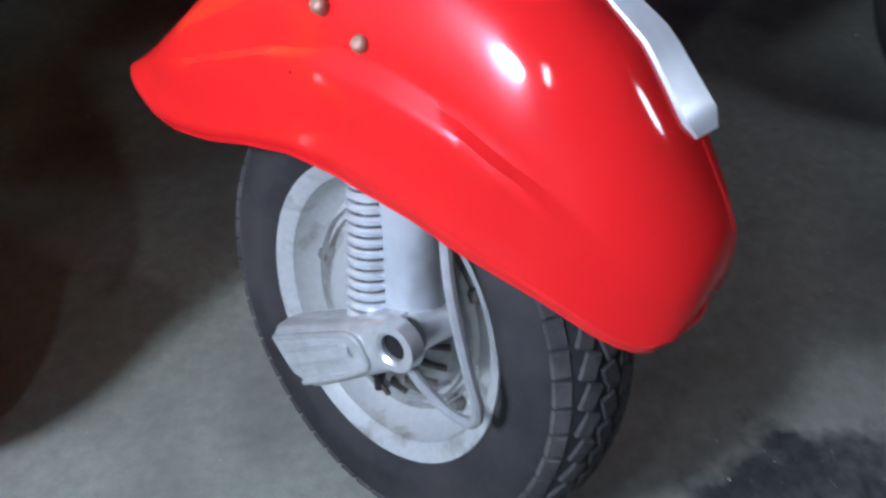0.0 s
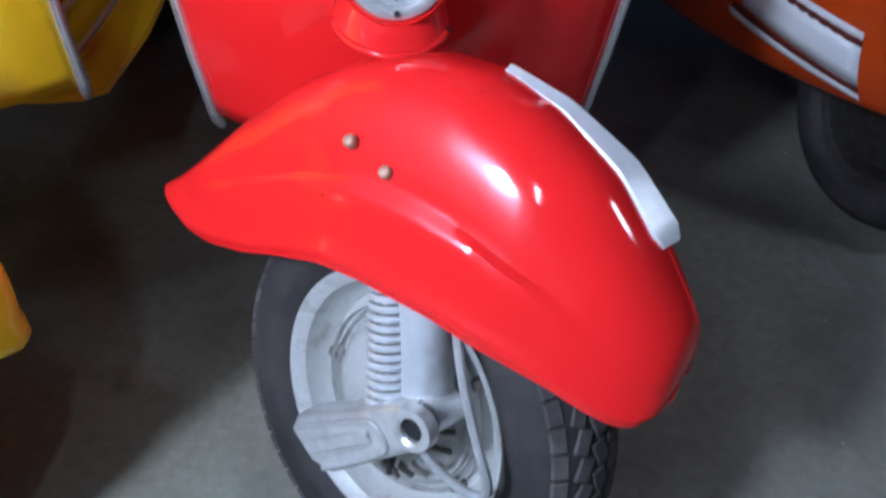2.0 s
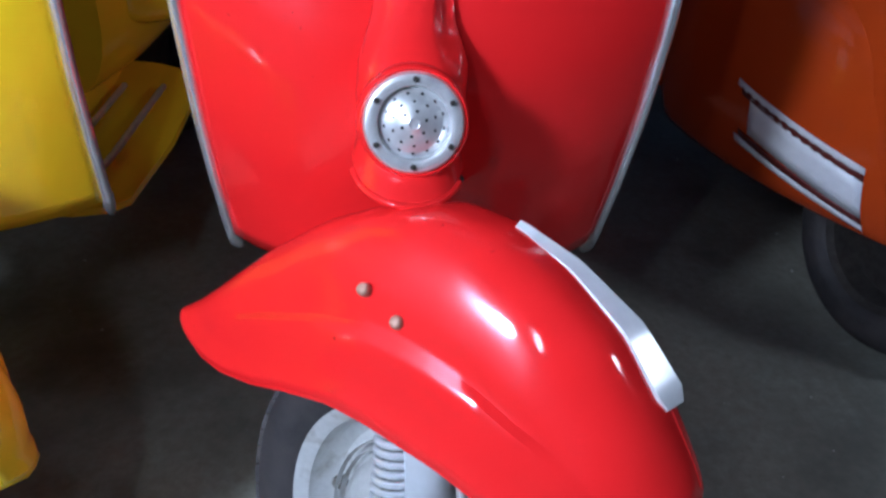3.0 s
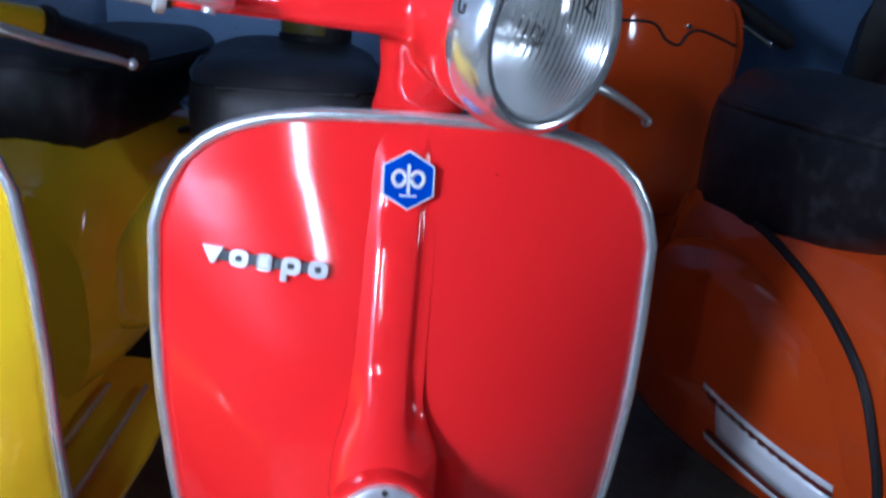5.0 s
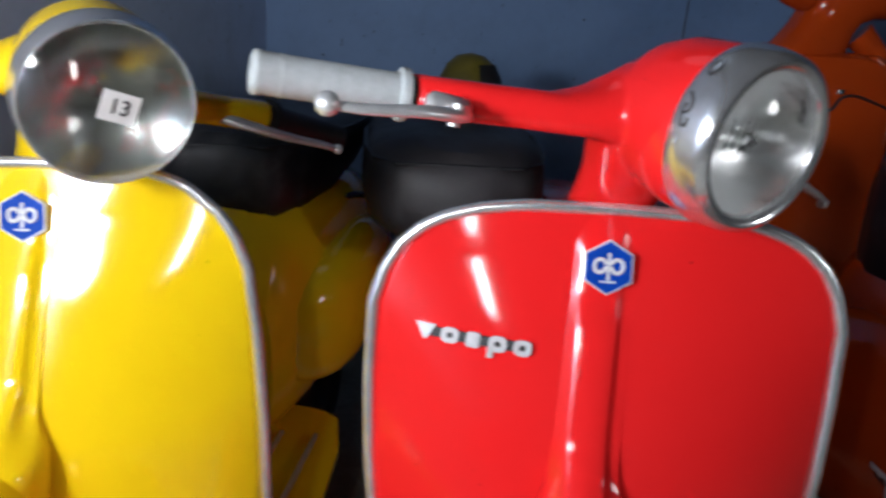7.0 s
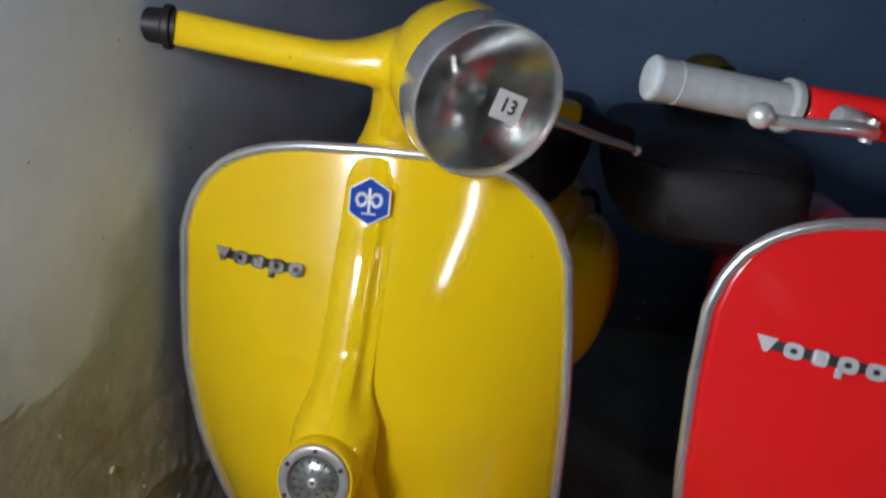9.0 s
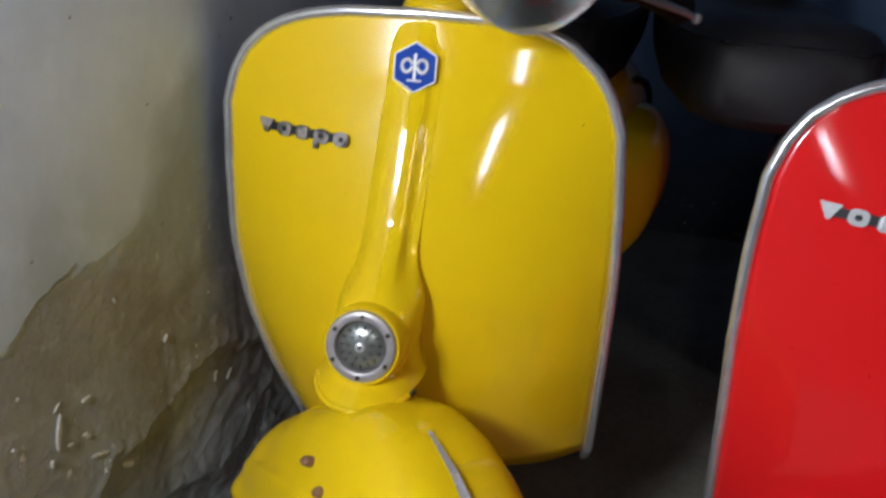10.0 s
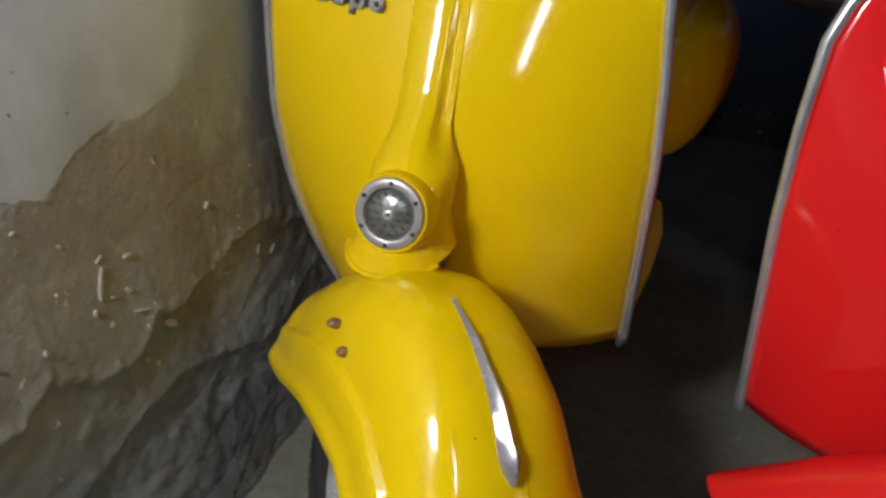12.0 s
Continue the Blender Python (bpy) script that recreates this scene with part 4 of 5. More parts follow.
    for i in range(41):
        r = wide * i / 40
        row = []
        for k in range(120):
            a = 2 * math.pi * k / 120
            x, y = r * math.cos(a), r * math.sin(a)
            amp = 0.0 if domed else 0.0007 if r < 0.058 else 0.0001
            flute = amp * math.sin(2 * math.pi * x / 0.0062) * (1.0 if y > -0.02 else 0.6) + amp * 0.5 * math.sin(2 * math.pi * y / 0.021)
            dome = (0.025 if domed else 0.013) * (1 - (r / wide) ** 2)
            row.append((m @ Vector((x, y, seat + dome)), m @ Vector((x, y, seat - 0.003 + dome + flute))))
        rows.append(row)
    bm2 = loft([[q for _, q in row] for row in rows[1:]] + [[p for p, _ in row] for row in rows[1:]][::-1], closed=True, caps=True)
    gl = part("lens", bm2, GLASS, rm, "domed clear headlamp glass" if domed else "fluted headlamp glass", xf)
    gl.visible_shadow = False
    if sticker == "13":
        sm_ = m @ Matrix.Translation((0.000, 0.010, 0.0765)) @ pose(0, 0, 0, -6, 2, -8)
        st = part("paper_sticker", block((0.034, 0.028, 0.0004), sm_), PAPER, rm, "white paper sticker with a number", xf, False)
        text_part("13", 0.020, sm_ @ Matrix.Translation((0, 0, 0.0006)), INK, st, xf)
    elif sticker:
        for base, line in ((138, ((0, 0), (8, 6), (14, 0), (8, -5), (2, -3))), (164, ((0, -5), (6, 3), (12, 2), (12, -4), (7, -3))), (176, ((0, -4), (7, -1), (8, 5), (3, 5)))):
            pts = []
            for da, dh in line:
                a = radians(base + da)
                pts.append(m @ Vector((0.0842 * math.cos(a), 0.0842 * math.sin(a), 0.022 + dh * 0.0008)))
            part("ink_scribble", tube(smooth_path(pts, 4), 0.0006, 6), INK, rm, "small black pen scribble", xf)
        text_part(sticker, 0.027, m @ Matrix.Translation((0.017, 0.035, 0.0540)) @ pose(0, 0, 0, -19, 10, -14), INK, rm, xf)
    # grips and levers
    grip_mat = BLACK if "black" in grip_label else GRIP
    out = 0.235 * (length - 1)
    for s in (-1, 1):
        xl = xf @ Matrix.Translation(Vector((s * out, 0, 0)) + swept[s][0])
        g0, g1 = Vector((s * 0.235, 0.014, 0.868)), Vector((s * 0.360, 0.058, 0.8515))
        d = (g1 - g0).normalized()
        L = (g1 - g0).length * (grip_cut if s == -1 else 1.0)
        prof = [(0.0, 0.0232), (0.004, 0.0238), (0.007, 0.0232), (0.009, 0.0188), (0.02, 0.0182), (L * 0.5, 0.0180), (L * 0.93, 0.0180), (L * 0.945, 0.0188), (L * 0.975, 0.0188), (L * 0.99, 0.0172), (L, 0.012)]
        gr = part("handgrip", tube([g0 + d * t for t, _ in prof], [r for _, r in prof], 24), grip_mat, parent, grip_label, xl)
        part("grip_band", tube([g0 + d * (L * 0.80), g0 + d * (L * 0.81), g0 + d * (L * 0.825)], [0.0176, 0.0186, 0.0176], 24), grip_mat, gr, "", xl)
        part("collar", tube([g0 - d * 0.006, g0 + d * 0.001], 0.0185, 20), DARKMETAL, gr, "", xl)
        xv = xf @ Matrix.Translation(Vector((s * out, 0, 0)) + swept[s][1])
        root = [(0.205, -0.020, 0.863), (0.225, -0.031, 0.861), (0.26, -0.035, 0.857)] if s == -1 else [(0.165, -0.020, 0.862), (0.20, -0.034, 0.858), (0.25, -0.036, 0.852)]
        lv = [Vector((s * x, y, z)) for x, y, z in (*root, (0.30, -0.026, 0.848), (0.325, -0.016, 0.844))]
        pts = smooth_path(lv, 5)
        rr = [interp(k / (len(pts) - 1), [(0, 0.0066), (0.2, 0.0068), (0.6, 0.0052), (1, 0.0040)]) for k in range(len(pts))]
        le = part("brake_lever", tube(pts, rr, 12, 0.75), ALU, parent, "polished lever with a ball end", xv)
        part("lever_ball", ball(0.0095 if s == -1 else 0.0065, lv[-1] + Vector((s * 0.004, 0.001, 0))), ALU, le, "", xv)
        if s == -1:
            pin = tube([(-0.222, -0.028, 0.870), (-0.222, -0.028, 0.852)], 0.0050)
            sleeve = tube([(-0.236, -0.006, 0.865), (-0.232, -0.007, 0.865), (-0.200, -0.008, 0.866), (-0.196, -0.008, 0.866)], [0.007, 0.0100, 0.0100, 0.007], 16)
            part("lever_pivot", merge(pin, sleeve), ALU, le, "", xv)
        else:
            part("lever_pivot", tube([(0.172, -0.022, 0.868), (0.172, -0.022, 0.855)], 0.0055), ALU, le, "", xv)


def text_part(words, size, m, material, parent, xf):
    cu = bpy.data.curves.new("writing", "FONT")
    cu.body, cu.size, cu.extrude, cu.align_x, cu.align_y = words, size, 0.0002, "CENTER", "CENTER"
    cu.offset = size * 0.012
    tmp = bpy.data.objects.new("writing", cu)
    scene.collection.objects.link(tmp)
    me = bpy.data.meshes.new_from_object(tmp.evaluated_get(bpy.context.evaluated_depsgraph_get()))
    bpy.data.objects.remove(tmp)
    bm = bmesh.new()
    bm.from_mesh(me)
    bpy.data.meshes.remove(me)
    bmesh.ops.transform(bm, matrix=m, verts=bm.verts)
    return part("number", bm, material, parent, "handwritten black number " + words, xf, False)


def rear_body(col, parent, xf, seat_mat, decal, low=False, saddle_at=None):
    sill = 0.275 if low else 0.355
    shape, pad = (xf @ Matrix.Translation((0, 0, -0.16)) @ Matrix.Diagonal((1, 0.95, 1.2, 1)), xf @ Matrix.Translation((0, 0, 0.635)) @ Matrix.Diagonal((1.1, 0.97, 1.85, 1)) @ Matrix.Translation((0, 0, -0.69))) if low else (xf, xf)
    pad = saddle_at or pad
    # floorboard
    rings = []
    for y, z, w in ((0.06, 0.285, 0.15), (0.09, 0.272, 0.175), (0.13, 0.262, 0.19), (0.30, 0.262, 0.195), (0.42, 0.268, 0.19), (0.50, 0.285, 0.17)):
        rings.append([Vector((w * u, y, z - 0.02 * abs(u) ** 6)) for u in (-1 + k / 8 for k in range(17))] + [Vector((w * u, y, z - 0.03)) for u in (1 - k / 8 for k in range(17))])
    fb = part("floorboard", loft(rings), col, parent, "", xf)
    for x in (-0.15, -0.09, 0.09, 0.15):
        part("floor_strip", tube([(x, 0.06, 0.272), (x, 0.2, 0.268), (x, 0.42, 0.274)], 0.006, 8, 0.8), ALU, fb, "floorboard strip", xf)
    part("tunnel", loft([[Vector((0.075 * math.cos(a), y, z + h * math.sin(a))) for a in (math.pi * k / 10 for k in range(11))] for y, z, h in ((-0.02, 0.3, 0.14), (0.06, 0.25, 0.07), (0.2, 0.25, 0.045), (0.4, 0.25, 0.05), (0.5, 0.25, 0.09))], closed=False, caps=False), col, fb, "", xf)
    # rear hull
    rings = []
    for y, low, top, w in ((0.36, 0.27, 0.58, 0.10), (0.40, 0.27, 0.66, 0.125), (0.48, 0.27, 0.695, 0.15), (0.62, 0.28, 0.70, 0.17), (0.80, 0.30, 0.69, 0.175), (0.95, 0.30, 0.66, 0.165), (1.06, 0.30, 0.61, 0.14), (1.13, 0.31, 0.54, 0.10), (1.16, 0.33, 0.46, 0.05)):
        ring = []
        for i in range(28):
            a = 2 * math.pi * i / 28
            c, s = math.cos(a), math.sin(a)
            ring.append(Vector((w * math.copysign(abs(c) ** 0.75, c), y, (low + top) / 2 + (top - low) / 2 * math.copysign(abs(s) ** 0.75, s))))
        rings.append(ring)
    hull = part("rear_hull", loft(rings), col, parent, "", shape)
    for s in (-1, 1):
        rings = []
        for k in range(27):
            t = 0.02 * k if k < 7 else 0.12 + 0.88 * (k - 6) / 20
            y = 0.40 + 0.68 * t
            hi = 0.375 + 0.245 * math.sin(math.pi * (0.14 + 0.80 * t)) ** 0.55 * (1 - 0.22 * t)
            lo = sill + 0.03 * t
            nose = math.sqrt(max(0.0, 1 - (1 - min(1.0, t / 0.16)) ** 2))
            tall = hi, lo
            ring = []
            for i in range(22):
                a = math.pi * i / 21
                z = (hi + lo) / 2 + (hi - lo) / 2 * math.cos(a)
                x = 0.10 + (cowl_out(y, z, sill) - 0.10) * (0.15 + 0.85 * nose)
                ring.append(Vector((s * x, y, sum(tall) / 2 + (z - sum(tall) / 2) * (0.5 + 0.5 * nose))))
            rings.append(ring)
        cw = part("side_cowl", loft(rings, closed=True), col, parent, "bulging painted side cowl", shape)
        seam = [Vector((s * 0.150, 0.40 + 0.68 * t, 0.382 + 0.250 * math.sin(math.pi * (0.14 + 0.80 * t)) ** 0.55 * (1 - 0.22 * t))) for t in (0.35 + 0.65 * k / 24 for k in range(25))]
        if low:
            seam = smooth_path([(s * x, y, z) for x, y, z in ((0.146, 0.68, 0.638), (0.150, 0.735, 0.631), (0.160, 0.865, 0.597), (0.163, 0.973, 0.538), (0.156, 1.027, 0.457), (0.145, 1.045, 0.392), (0.13, 1.05, 0.32))], 5)
        part("cowl_beading", tube(seam, [0.0025] + [0.006 if low else 0.0035] * (len(seam) - 1), 8), BLACK, cw, "black rubber beading", shape)
        if decal and s == 1:
            decal_on_cowl(cw, shape, s)
    # saddle
    rings = []
    for y, w, low, top in ((0.42, 0.075, 0.66, 0.755), (0.44, 0.10, 0.64, 0.785), (0.50, 0.122, 0.635, 0.80), (0.64, 0.138, 0.64, 0.795), (0.80, 0.142, 0.665, 0.79), (0.92, 0.14, 0.69, 0.80), (1.02, 0.13, 0.68, 0.80), (1.08, 0.11, 0.68, 0.785), (1.10, 0.08, 0.69, 0.76)):
        ring = []
        for i in range(28):
            a = 2 * math.pi * i / 28
            c, s = math.cos(a), math.sin(a)
            ring.append(Vector((w * math.copysign(abs(c) ** 0.5, c), y, (low + top) / 2 + (top - low) / 2 * math.copysign(abs(s) ** 0.55, s))))
        rings.append(ring)
    seat = part("saddle", loft(rings), seat_mat, parent, "long padded vinyl saddle", pad)
    piping = [Vector((s * interp(y, [(0.42, 0.075), (0.5, 0.124), (0.8, 0.142), (1.02, 0.132), (1.10, 0.08)]), y, 0.765)) for s, ys in ((-1, (1.09, 0.95, 0.8, 0.6, 0.48, 0.43)), (1, (0.43, 0.48, 0.6, 0.8, 0.95, 1.09))) for y in ys]
    part("piping", tube(piping, 0.0035, 8), VINYL, seat, "", pad)
    part("saddle_catch", ball(0.008, (0.13, 0.70, 0.70)), CHROME, seat, "chrome stud", pad)
    # rear wheel and lamp
    wheel(parent, xf, Vector((0.0, 0.90, 0.173)), tread=False, paint_mat=DARKMETAL if low else SILVER)
    part("tail_lamp", block((0.09, 0.04, 0.06), pose(0, 1.155, 0.50, 12), 0.012), surface("tail_red", (0.35, 0.01, 0.01), 0.25), hull, "red tail lamp", shape)


def cowl_out(y, z, sill=0.275):
    """How far a side cowl stands out at a place along and up the scooter."""
    t = (y - 0.40) / 0.68
    base = 0.135 - 0.075 * max(0, t) ** 2.5
    out = 0.105 * math.sin(math.pi * min(1, (t * 0.94 + 0.05))) ** 0.55
    hi = 0.375 + 0.245 * math.sin(math.pi * (0.14 + 0.80 * t)) ** 0.55 * (1 - 0.22 * t)
    lo = sill + 0.03 * t
    c = max(-1, min(1, (2 * z - hi - lo) / (hi - lo)))
    return base + (out + 0.004) * math.sqrt(1 - c * c) ** 0.6


def decal_on_cowl(cowl, xf, s):
    """Slanting striped decal: broad white band with maroon and thin white lines."""
    for name, v0, v1, y0, mat, tag in (("white_line", 0.90, 1.0, 0.70, STRIPE, "thin white stripe"), ("maroon_line", 0.80, 0.90, 0.71, MAROON, "thin maroon stripe"), ("white_band", 0.24, 0.80, 0.73, STRIPE, "broad white stripe"), ("maroon_line", 0.13, 0.24, 0.71, MAROON, "thin maroon stripe"), ("white_line", 0.02, 0.13, 0.70, STRIPE, "thin white stripe")):
        rings = []
        for k in range(13):
            ring = []
            for i in range(4):
                v = v0 + (v1 - v0) * i / 3
                y = y0 + 0.064 + (0.926 - y0) * k / 12 - 0.012 * v
                z = 0.354 + 0.082 * v - 0.040 * k / 12
                ring.append(Vector((s * (cowl_out(y, z) + 0.0016), y, z)))
            rings.append(ring)
        ob = part(name, loft(rings, closed=False, caps=False), mat, cowl, tag, xf)
        so = ob.modifiers.new("thickness", "SOLIDIFY")
        so.thickness, so.offset = 0.0012, 0


def scooter(m, col, steer, bar_steer, sticker, crest_kind, label, grips, seat_mat=VINYL, decal=False, body_yaw=-4.0, bar_shift=0.0, wheel_shift=0.0, wheel_back=0.0, bar_length=1.0, sweep=None, grip_cut=1.0, lamp_turn=0.0, lamp_tilt=0.0, horn_kind=0, bar_roll=0.0, shield_width=1.0, shield_lean=0.0, rear_yaw=None, rear_shift=0.0, guard_right=1.0, guard_nose=1.0, guard_tail=0.92, wheel_turn=0.0, wheel_slide=(0, 0, 0), cowl_width=1.0, guard_width=1.0, saddle_at=None):
    ob = thing("motor_scooter", m, label, "scooter", "parked scooters")
    fixed = pose(0.006, 0, 0, 0, 0, body_yaw)
    st = Matrix.Translation((wheel_shift, wheel_back, 0)) @ steering(steer)
    hb = Matrix.Translation((bar_shift, 0, 0)) @ steering(bar_steer) @ Matrix.Translation((0.035, 0, 0)) @ Matrix.Translation((0, 0, 0.9)) @ Matrix.Rotation(radians(bar_roll), 4, "Y") @ Matrix.Translation((0, 0, -0.9))
    legshield(col, ob, fixed @ Matrix.Translation((-0.3 * (1 - shield_width), 0, 0)) @ Matrix.Diagonal((shield_width, 1, 1, 1)), shield_lean)
    cover = fixed @ Matrix.Translation((-0.008, 0, 0))
    column_cover(col, ob, cover, horn_kind)
    badge(ob, cover)
    script_badge(ob, fixed, WORNLETTER if horn_kind else LETTER)
    mudguard(col, ob, st @ Matrix.Diagonal((guard_width, 1, 1, 1)), crest_kind, guard_right, guard_nose, guard_tail)
    wheel(ob, Matrix.Translation(wheel_slide) @ st @ Matrix.Translation(HUB) @ Matrix.Rotation(radians(wheel_turn), 4, "Z") @ Matrix.Translation(-HUB), HUB)
    front_suspension(ob, st)
    handlebar(col, ob, hb, sticker, grips, bar_length, sweep, grip_cut, lamp_turn, lamp_tilt)
    behind = fixed if rear_yaw is None else pose(rear_shift, 0, 0, 0, 0, rear_yaw)
    rear_body(col, ob, behind @ Matrix.Diagonal((cowl_width, 1, 1, 1)), seat_mat, decal, saddle_at=saddle_at)
    return ob


red = scooter(Matrix(), RED, 46.0, 38.0, "21", 0, "glossy red parked motor scooter with its front wheel turned aside", "smooth grey rubber grip", seat_mat=BROWNVINYL, saddle_at=pose(-0.122, 0.02, 0.0) @ Matrix.Diagonal((1.18, 1, 1, 1)), cowl_width=0.62, rear_yaw=-6.5, rear_shift=0.006, bar_length=1.12, lamp_turn=-6.0, lamp_tilt=4.0, bar_shift=0.006, guard_right=0.76, wheel_turn=-6.0, wheel_slide=(-0.008, 0.0, -0.005), sweep={-1: ((-0.004, 0.115, -0.017), (0.005, 0.075, -0.012)), 1: ((-0.05, 0.06, 0.035), (0.006, 0.0, 0.030))})
yellow = scooter(pose(-0.558, 0.081, 0, 0, -1.6, 3.7), YELLOW, 40.0, 31.5, "13", 1, "glossy yellow parked motor scooter close beside a peeling wall", "black rubber grip", bar_shift=0.038, wheel_shift=0.024, wheel_back=0.021, horn_kind=1, bar_roll=0.0, rear_yaw=-11.5, rear_shift=0.022, bar_length=1.12, grip_cut=0.60, sweep={-1: ((-0.047, 0.117, 0.010), (-0.015, 0.177, 0.010)), 1: ((-0.054, 0.0, 0.029), (-0.058, -0.004, 0.033))}, shield_lean=0.10, shield_width=0.985, guard_width=1.3, guard_nose=1.5, guard_tail=0.42, lamp_tilt=11.0)


def tall_front(col, parent, xf, lean=-24.0):
    """The inner side of a tall legshield with its glove box, and a tilted headset with black grips."""
    rings = []
    for k in range(25):
        z = 0.30 + 0.66 * k / 24
        w = interp(z, [(0.30, 0.15), (0.45, 0.19), (0.65, 0.20), (0.85, 0.19), (0.92, 0.165), (0.95, 0.13), (0.96, 0.10)])
        y = interp(z, [(0.30, 0.02), (0.6, -0.02), (0.97, 0.05)])
        rings.append([Vector((w * u, y + 0.05 * u * u, z)) for u in (-1 + k2 / 10 for k2 in range(21))])
    sh = part("legshield", loft(rings, closed=False, caps=False), col, parent, "", xf)
    so = sh.modifiers.new("thickness", "SOLIDIFY")
    so.thickness, so.offset = 0.012, 0
    box = loft([[Vector((w * math.copysign(abs(math.cos(a)) ** 0.45, math.cos(a)), y, z + h * math.copysign(abs(math.sin(a)) ** 0.45, math.sin(a)))) for a in (2 * math.pi * i / 36 for i in range(36))] for y, w, h, z in ((0.02, 0.168, 0.265, 0.705), (0.08, 0.164, 0.262, 0.705), (0.105, 0.154, 0.25, 0.705), (0.112, 0.135, 0.23, 0.705))])
    gb = part("glove_box", box, col, parent, "orange glove box inside the legshield", xf)
    part("glove_box_seam", tube(smooth_path([(0.145, 0.112, 0.888), (0.07, 0.114, 0.886), (0.035, 0.114, 0.855), (0.0, 0.114, 0.845), (-0.022, 0.114, 0.872), (-0.06, 0.114, 0.876), (-0.148, 0.110, 0.85)]), 0.0032, 8), INK, gb, "dark seam of the lid", xf)
    part("glove_box_latch", block((0.016, 0.010, 0.012), xf_at(-0.015, 0.115, 0.885), 0.003), CHROME, gb, "", xf)
    tilt = xf @ Matrix.Translation((0, 0.03, 1.025)) @ pose(0, 0, 0, 0, lean, 8) @ Matrix.Translation((0, -0.03, -0.93))
    stem = []
    for z, w, d, x in ((0.79, 0.100, 0.060, 0.0), (0.84, 0.088, 0.058, 0.0), (0.89, 0.072, 0.056, 0.0), (0.93, 0.064, 0.056, 0.0), (0.96, 0.072, 0.062, 0.004), (0.985, 0.105, 0.072, 0.012), (1.005, 0.150, 0.078, 0.016), (1.03, 0.158, 0.074, 0.014), (1.06, 0.120, 0.06, 0.0), (1.075, 0.06, 0.03, 0.0)):
        stem.append([Vector((x + w * math.copysign(abs(math.cos(a)) ** 0.75, math.cos(a)), 0.03 + d * math.copysign(abs(math.sin(a)) ** 0.75, math.sin(a)), z)) for a in (2 * math.pi * i / 28 for i in range(28))])
    hs = part("headset", loft(stem), col, parent, "", tilt)
    for s in (-1, 1):
        part("bar_end", tube([(s * 0.09, 0.04, 0.95), (s * 0.14, 0.06, 0.93), (s * 0.165, 0.065, 0.925)], [0.034, 0.026, 0.020], 14), col, hs, "", tilt)
        part("handgrip", tube([(s * 0.165, 0.065, 0.925), (s * 0.175, 0.068, 0.924), (s * 0.36, 0.10, 0.915), (s * 0.37, 0.103, 0.913)], [0.023, 0.019, 0.021, 0.016], 16), BLACK, parent, "black rubber grip", tilt)
        le = part("brake_lever", tube(smooth_path([(s * 0.15, 0.02, 0.925), (s * 0.21, 0.0, 0.92), (s * 0.36, 0.05, 0.905)], 5), 0.005, 8), CHROME, parent, "chrome brake lever", tilt)
        part("lever_ball", ball(0.008, (s * 0.362, 0.051, 0.905)), CHROME, le, "", tilt)


def xf_at(x, y, z):
    return Matrix.Translation((x, y, z))


orange = thing("motor_scooter", pose(0.69, 1.06, 0, 0, 0, 186), "orange parked motor scooter with white stripes facing the blue wall", "scooter", "parked scooters")
rear_body(ORANGE, orange, Matrix(), VINYL, True, low=True)
tall_front(ORANGE, orange, Matrix())
wheel(orange, Matrix(), Vector((0, -0.27, 0.173)), tread=False)

def round_headlamp(parent, xf):
    """Chrome-rimmed round headlamp whose middle is the origin of xf and which looks along its z."""
    rim = part("headlamp_rim", revolve([(0.070, -0.03), (0.082, -0.03), (0.085, -0.01), (0.083, 0.012), (0.077, 0.02), (0.070, 0.016), (0.068, 0.0)], Matrix(), 48), RIMCHROME, parent, "chrome headlamp rim", xf)
    part("reflector", revolve([(0.068 * math.sqrt(k / 8), -0.03 + 0.035 * k / 8) for k in range(9)], Matrix(), 40), MIRROR, rim, "silvered reflector bowl", xf)
    lens = part("lens", revolve([(0.0, 0.022), (0.03, 0.020), (0.055, 0.013), (0.069, 0.004), (0.069, 0.002), (0.055, 0.010), (0.03, 0.017), (0.0, 0.019)], Matrix(), 40), GLASS, rim, "headlamp glass", xf)
    lens.visible_shadow = False


black = thing("motor_scooter", pose(1.27, 0.86, 0, 0, 0, -52), "black parked motor scooter in the dark corner", "scooter", "parked scooters")
rear_body(DARKPAINT, black, Matrix(), VINYL, False, low=True)
tall_front(DARKPAINT, black, Matrix.Diagonal((1, 1, 1.08, 1)), 26.0)
wheel(black, Matrix(), Vector((0, -0.27, 0.173)), tread=False)
round_headlamp(black, aim((0.015, -0.070, 1.09), (-0.35, -1, -0.05)))


def helmet(m):
    ob = thing("helmet", m, "small yellow and black helmet resting on the red scooter's saddle", "helmet")
    dome = revolve([(0.082, 0.0), (0.084, 0.03), (0.078, 0.07), (0.060, 0.105), (0.035, 0.125), (0.0, 0.132)], Matrix(), 32)
    sh = part("shell", dome, MUSTARD, ob, "faded yellow shell")
    part("rim_band", revolve([(0.080, -0.002), (0.087, -0.002), (0.088, 0.012), (0.084, 0.014)], Matrix(), 32), BLACK, sh)
    visor = loft([[Vector((r * math.cos(a), r * math.sin(a), z)) for r, z in ((0.088, 0.01), (0.0885, 0.03), (0.0825, 0.072), (0.064, 0.107))] for a in (radians(-75 + 150 * k / 14) for k in range(15))], closed=False, caps=False)
    part("visor", visor, BLACK, ob, "black visor")
    return ob


helmet(pose(-0.080, 1.00, 0.80) @ Matrix.Diagonal((0.85, 0.85, 0.9, 1)))


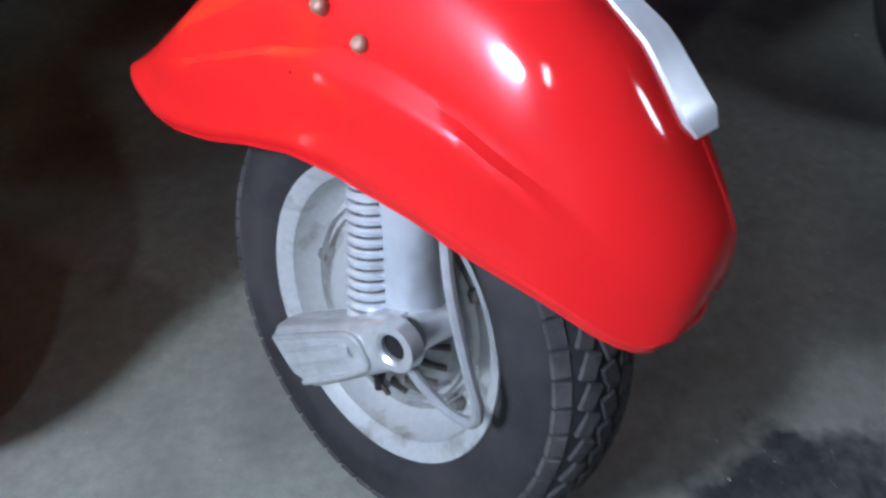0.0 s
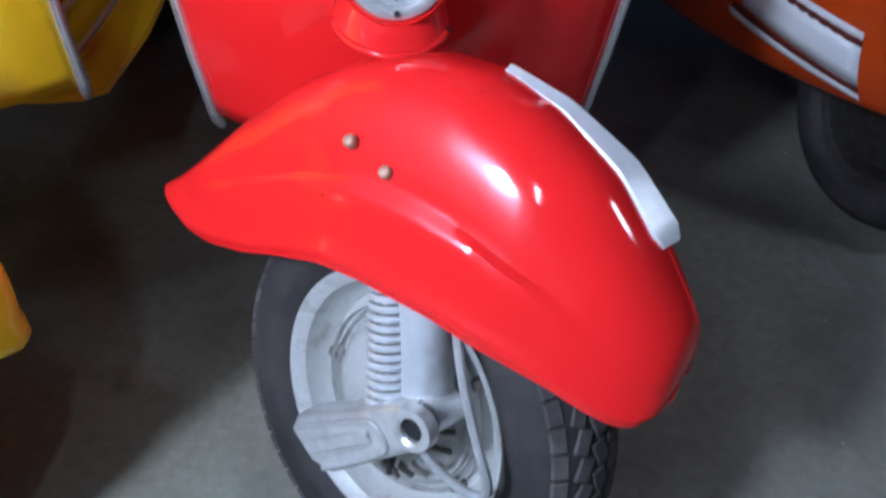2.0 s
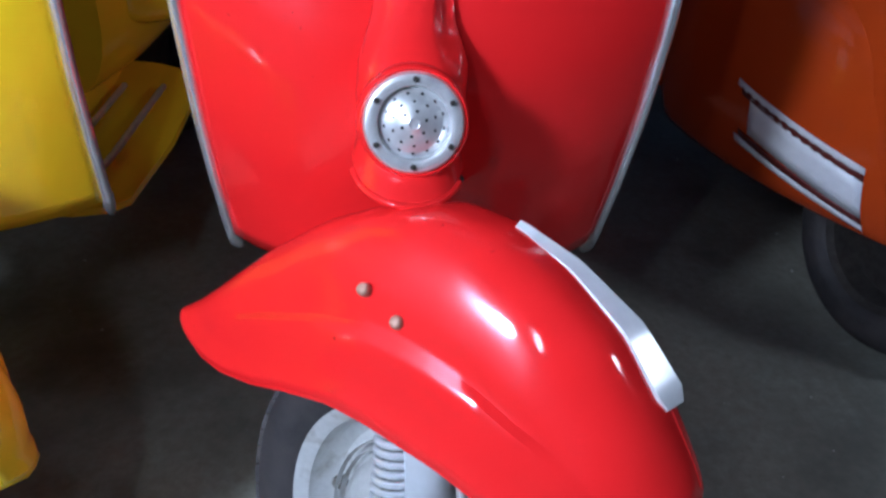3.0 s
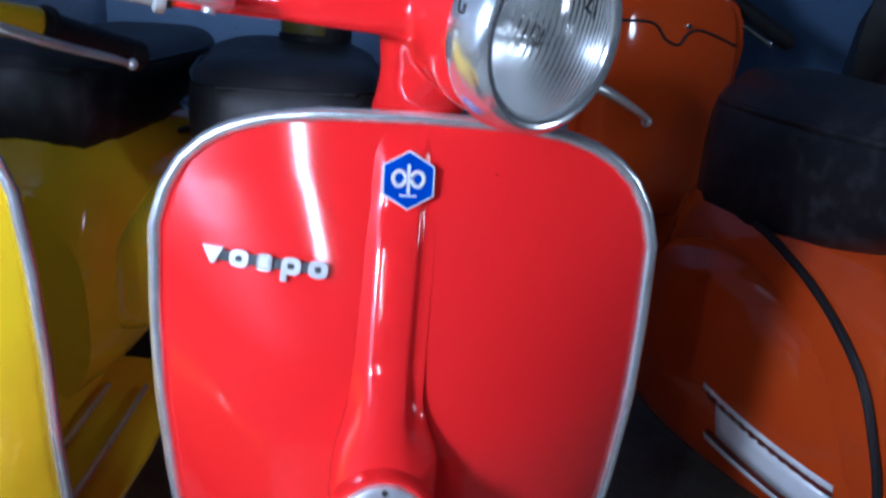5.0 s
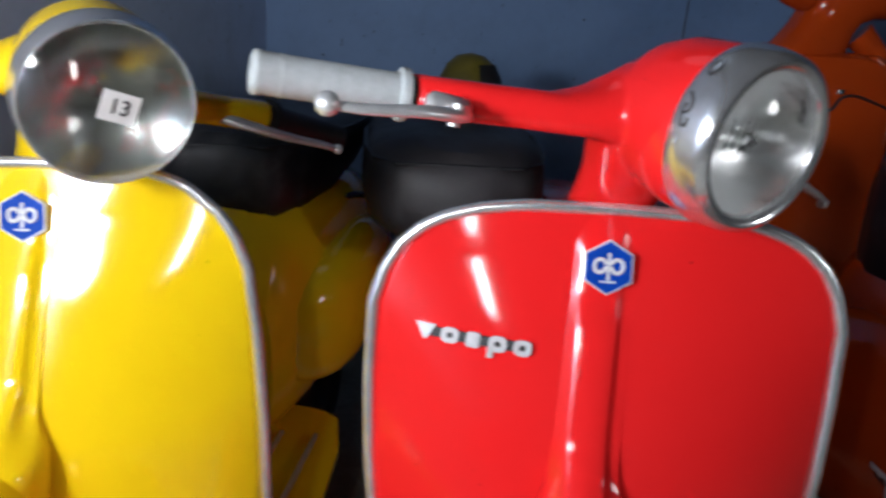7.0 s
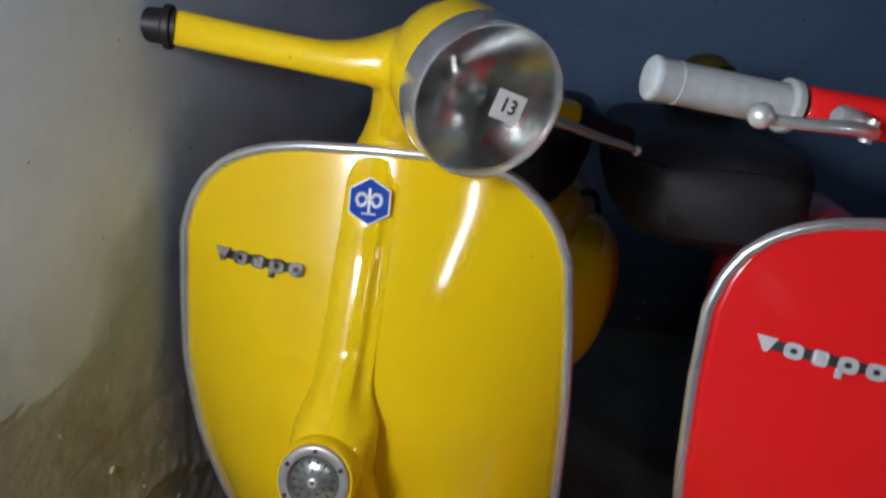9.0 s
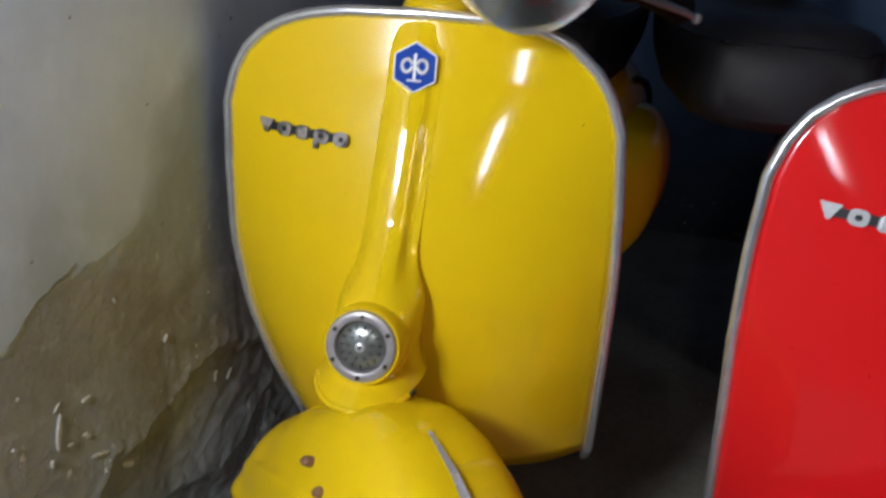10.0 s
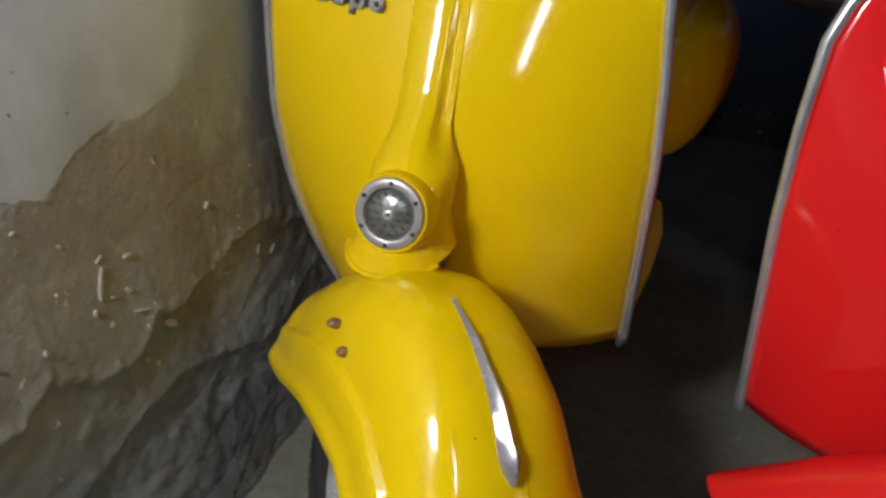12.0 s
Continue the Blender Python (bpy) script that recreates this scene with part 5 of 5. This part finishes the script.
def wall_crack():
    """Thin dark crack running up the back wall."""
    rnd = random.Random(4)
    pts = [Vector((0.62 + 0.004 * rnd.uniform(-1, 1) + 0.012 * k / 20, 1.7195, 0.93 + 0.07 * k)) for k in range(21)]
    ob = mesh_object("crack", tube(pts, 0.0022, 6), INK)
    ob.parent = bpy.data.objects["wall_back"]
    return ob


wall_crack()


def floor_grit():
    """Small pale chips and crumbs lying on the floor."""
    rnd = random.Random(9)
    crumbs = []
    for _ in range(150):
        x, y, r = rnd.uniform(-0.75, 1.0), rnd.uniform(-0.62, 0.8), 0.0009 + 0.0022 * rnd.random() ** 3
        crumbs.append(ball(r, (x, y, FLOOR_Z + r * 0.4), 6, (1, rnd.uniform(0.6, 1.5), 0.6)))
    return tagged(mesh_object("floor_grit", merge(*crumbs), CRUMB), "small pale crumbs of plaster on the floor", "grit", "", "stuff")


floor_grit()


def plaster_flakes(wall):
    """Pale chips and smears of lime left on the bared plaster: along the wall, height, length, width, slant."""
    rnd = random.Random(9)
    deps = bpy.context.evaluated_depsgraph_get()
    into = WALL.to_3x3() @ Vector((-1, 0, 0))
    for y, z, length, wide, slant in FLAKES:
        _, spot, out, *_ = scene.ray_cast(deps, WALL @ Vector((0.10, y, z)), into)
        run = WALL.to_3x3() @ Vector((0, math.cos(radians(slant)), math.sin(radians(slant))))
        run = (run - out * run.dot(out)).normalized()
        frame_of = Matrix((run, out.cross(run), out)).transposed().to_4x4()
        edge = []
        for k in range(12):
            a = 2 * math.pi * k / 12
            r = rnd.uniform(0.72, 1.15)
            edge.append((0.5 * length * r * math.cos(a), 0.5 * wide * r * math.sin(a)))
        rings = [[Matrix.Translation(spot) @ frame_of @ Vector((q * u, q * v, h)) for u, v in edge] for q, h in ((1.0, -0.003), (0.97, 0.0006), (0.6, 0.0013))]
        ob = mesh_object("plaster_flake", loft(rings), LIME)
        ob.parent = wall


FLAKES = [
    (-0.190, 0.453, 0.0115, 0.0040, 34), (-0.195, 0.427, 0.0361, 0.0046, -106), (-0.156, 0.439, 0.0122, 0.0040, -1),
    (-0.163, 0.400, 0.0093, 0.0059, -41), (-0.230, 0.488, 0.0061, 0.0046, -75), (-0.272, 0.523, 0.0081, 0.0040, 9),
    (-0.209, 0.400, 0.0079, 0.0040, -99), (-0.274, 0.396, 0.0090, 0.0059, -66), (-0.323, 0.411, 0.0062, 0.0040, -22),
    (-0.184, 0.404, 0.0075, 0.0033, -17), (-0.152, 0.369, 0.0275, 0.0026, -19), (-0.113, 0.325, 0.0248, 0.0086, -36),
    (-0.029, 0.440, 0.0092, 0.0033, 54), (0.095, 0.315, 0.0161, 0.0033, 32),
    (0.062, 0.333, 0.0134, 0.0026, -113), (-0.157, 0.302, 0.0154, 0.0053, -47),
    (0.022, 0.385, 0.0103, 0.0026, -51), (-0.098, 0.522, 0.0093, 0.0020, -64), (-0.323, 0.523, 0.0067, 0.0046, -76),
    (-0.246, 0.444, 0.0043, 0.0026, -8),
]
plaster_flakes(bpy.data.objects["wall_left"])
